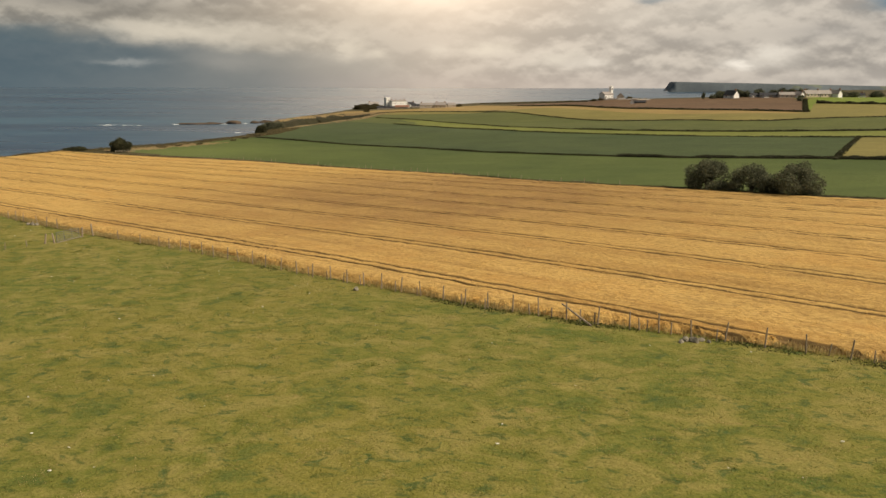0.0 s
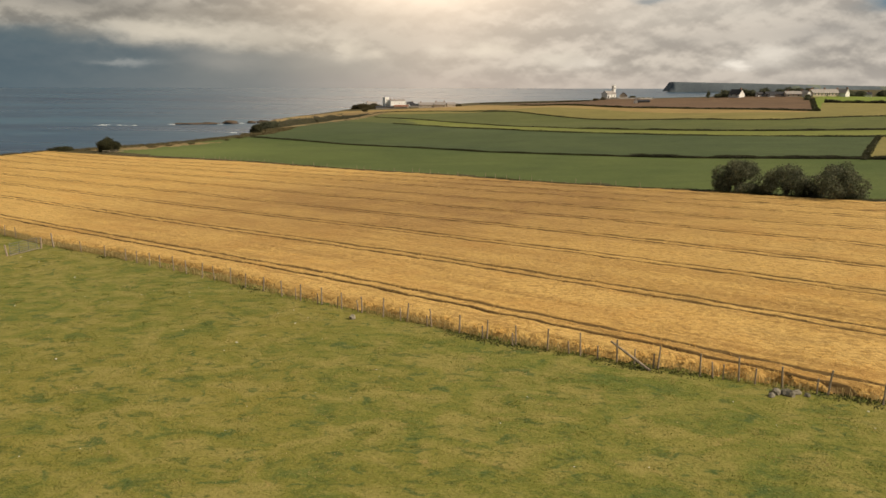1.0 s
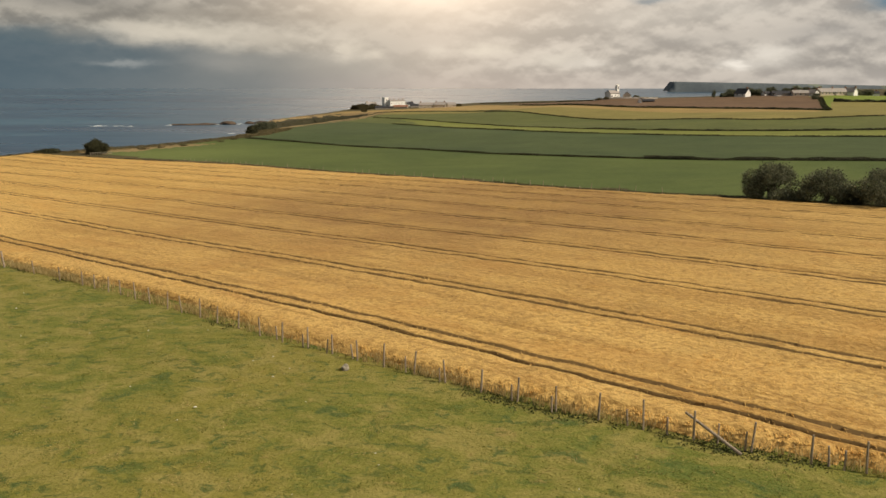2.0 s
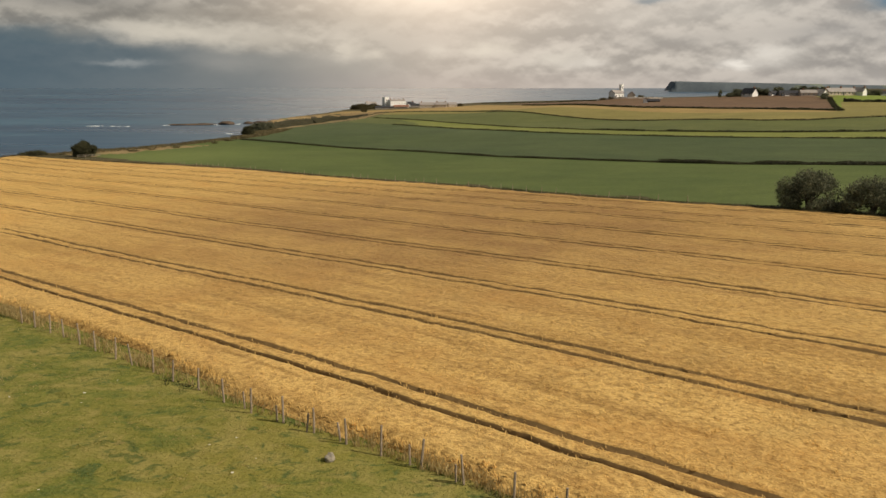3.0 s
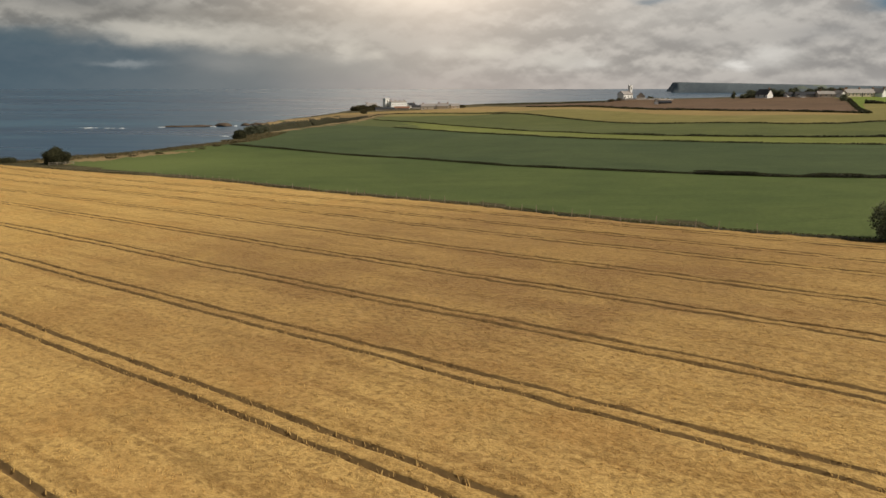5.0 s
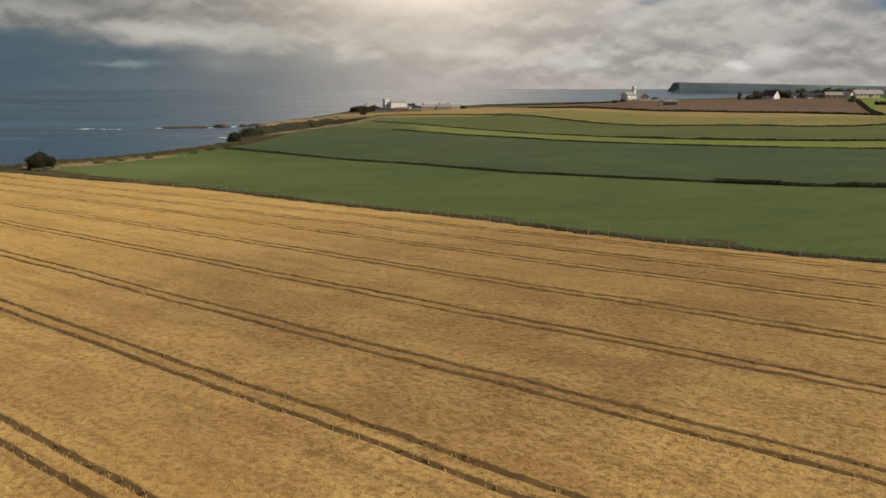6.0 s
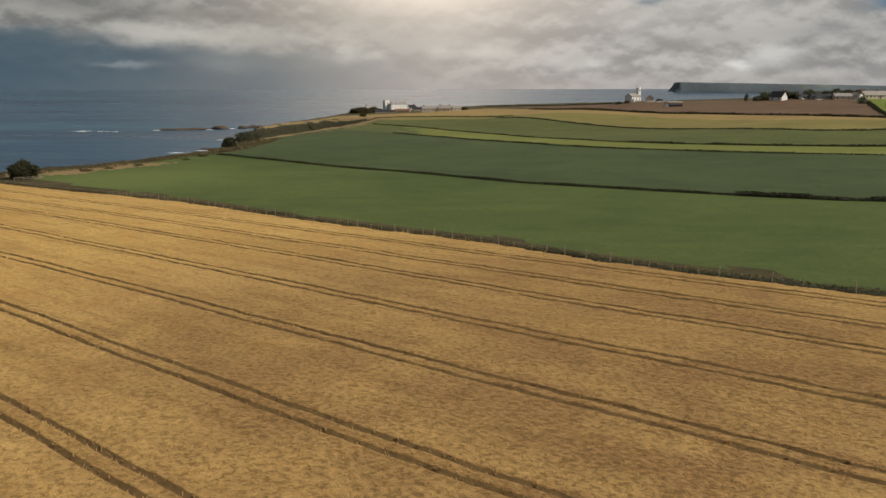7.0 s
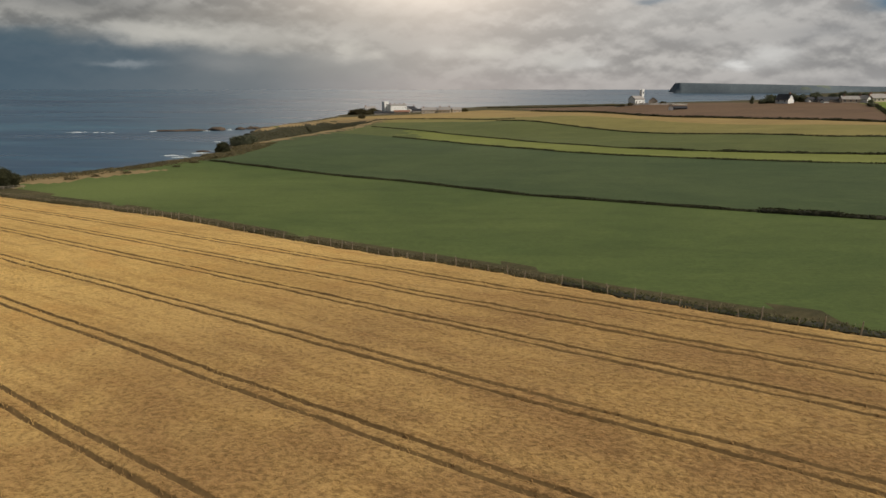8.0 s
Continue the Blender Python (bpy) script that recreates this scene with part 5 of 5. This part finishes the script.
for i, (tx_, ty_, w_, h_) in enumerate([(214, 607, 7, 3.6), (218, 611, 8, 5.0), (210, 606, 5, 2.6), (230, 610, 8, 5.0), (235, 607, 7, 4.4), (226, 614, 6, 4.4), (245, 607, 6, 4.0), (248, 612, 8, 5.4), (257, 606, 7, 5.0), (263, 606, 8, 6.2), (270, 604, 7, 6.0),
                                         (276, 602, 7, 5.4), (282, 610, 7, 5), (308, 604, 6, 4.5), (320, 628, 12, 4.4), (342, 655, 14, 4.4), (372, 668, 12, 4.4), (258, 562, 4.0, 3.2), (338, 560, 5, 2.6), (253, 552, 4, 2.0)]):
    tree("farm_tree", tx_, ty_, w_, h_, 130 + i, "dark sheltering tree beside the farm houses", 0.7, 14, True, 0.0, "farm trees", "tree", 8)
tree("cypress_tree", 201.5, 604, 2.8, 5.4, 160, "narrow dark cypress on the skyline", 0.5, 24, True, 0.0, "", "tree", 7)

# white terrace and cottages on the headland
gable_house("white_terrace", -55.6, 932, 32, 20.0, 7.0, 7.4, 1.3, "render", "greyroof", "long white three-storey terrace with dark chimneys", chimneys=(-8.5, -3.0, 3.0, 8.5), rows=((1.2, 6, 0.6, 1.0), (4.2, 6, 0.6, 1.0)))
block = thing("white_tower_house", pose(-68.6, 932, gz(-68.6, 932) - 0.4, 0, 0, 32), "white tower house at the end of the terrace", "house")
part("wall", box(bmesh.new(), -2.6, 2.6, -3, 3, 0, 11.5, 0.06), M["render"], block)
part("parapet", box(bmesh.new(), -2.8, 2.8, -3.2, 3.2, 11.5, 12.1, 0.06), M["render"], block)
for z in (2.0, 5.0, 8.2):
    part("window", box(bmesh.new(), -0.5, 0.5, -3.08, -2.9, z, z + 1.5), M["glass"], block)
gable_house("headland_house", -88.0, 960, 24, 13.0, 7.0, 4.4, 2.6, "render", "greyroof", "white house beside the terrace", chimneys=(-5,), rows=((1.2, 4, 0.9, 1.2),))
gable_house("headland_house", -40.5, 938, 22, 8.0, 6.0, 3.2, 2.4, "render", "slate", "small white cottage beside the terrace", chimneys=(3,), rows=((1.1, 3, 0.8, 1.1),))
gable_house("grey_shed", -66.0, 880, 4, 20.0, 7.0, 2.0, 1.2, "greywall", "slate", "low grey sheeted farm shed")
gable_house("grey_shed", -48.0, 884, -6, 16.0, 6.0, 2.0, 1.6, "tanwall", "redroof", "low tan walled farm shed with red-brown roof")
gable_house("grey_shed", -30.0, 900, 8, 16.0, 7.0, 2.4, 1.5, "greywall", "slate", "low grey farm shed with dark roof")
gable_house("stone_cottage", -19.0, 860, 5, 16.0, 7.0, 3.6, 2.4, "tanwall", "greyroof", "weathered tan stone cottage", chimneys=(-6,), rows=((1.1, 4, 0.8, 1.1),))
gable_house("stone_cottage", -4.0, 858, -5, 12.0, 7.0, 3.4, 2.8, "tanwall", "greyroof", "tall tan stone cottage with pale roof", chimneys=(-4.5, 4.5), rows=((1.1, 3, 0.8, 1.1),))
gable_house("stone_cottage", 8.0, 862, 10, 9.0, 6.0, 3.0, 2.2, "tanwall", "greyroof", "small tan stone cottage with pale roof", rows=((1.0, 2, 0.8, 1.0),))
for hx_, hy_, tn, ln_, lab in ((-36.0, 912, 20, 5.0, "small white cottage among the farm sheds"), (-24.0, 925, -10, 6.0, "white bungalow behind the farm sheds"), (-84.0, 938, 12, 7.0, "white house among the wind-bent trees")):
    gable_house("white_cottage", hx_, hy_, tn, ln_, 4.5, 2.6, 1.8, "render", "slate", lab, rows=((1.0, 2, 0.8, 1.0),))
for i in range(5):
    gable_house("caravan", -136 + i * 5.2, 938 + i * 2, 10, 4.4, 2.4, 2.0, 0.5, "render", "render", "white static caravan on the headland", group="caravans", rows=((0.9, 2, 0.9, 0.7),))
for i, (tx_, ty_, w_, h_) in enumerate([(-102, 908, 8, 4.5), (-97, 905, 9, 5.2), (-91, 908, 8, 4.6), (-86, 905, 9, 4.2), (-80, 907, 8, 5.0), (-75, 900, 8, 3.6), (-94, 915, 11, 5), (-84, 890, 7, 2.5), (-70, 890, 6, 2.6), (-76, 755, 7, 3.0), (-26, 920, 8, 3.5), (16, 880, 8, 2.0), (-104, 925, 6, 3)]):
    tree("headland_tree", tx_, ty_, w_, h_, 170 + i, "dark wind-bent tree sheltering the headland houses", 0.7, 12, True, 0.0, "headland trees", "tree", 10, "gorse")

# ---- far headland across the bay ----
n1, n2 = 460, 18
hx = np.linspace(0, 1, n1)
HX = 1075 + hx * 2720
top = (44 - 23 * np.clip((HX - 1100) / 1050, 0, 1.1)) * (0.4 * np.clip((HX - 1078) / 10, 0, 1) + 0.6 * np.clip((HX - 1090) / 16, 0, 1)) + 0.8 * wobble(HX, HX * 0, 190.0, 1.0)
HV = []
for j in range(n2):
    k = j / (n2 - 1)
    yy = 3690 + 60 * wobble(HX, HX * 0 + 9, 230.0, 2.0) + k * 130 - hx * 450
    prof = np.clip(k / 0.36, 0, 1) ** (0.75 + 0.25 * wobble(HX, HX * 0 + 3, 260.0, 1.0))
    HV.append(np.stack([HX, yy, -16 + (top + 16) * prof + rng.normal(0, 0.5, n1) * (0 < prof) * (prof < 1)], -1))
HV = np.stack(HV, 1).reshape(-1, 3)
HF = grid_faces(n1, n2)
hm = HV[HF].mean(1)
grassy = (wobble(hm[:, 0], hm[:, 1], 90.0, 2.0) > 0.9 - (hm[:, 0] - 1350) / 800) & (hm[:, 2] > 9 + 6 * wobble(hm[:, 0], hm[:, 1], 60.0, 4.0))
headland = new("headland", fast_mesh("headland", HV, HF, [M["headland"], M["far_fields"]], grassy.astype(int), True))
tagged(headland, "long flat-topped sea cliffs hazy across the bay", "headland", "", "structure")
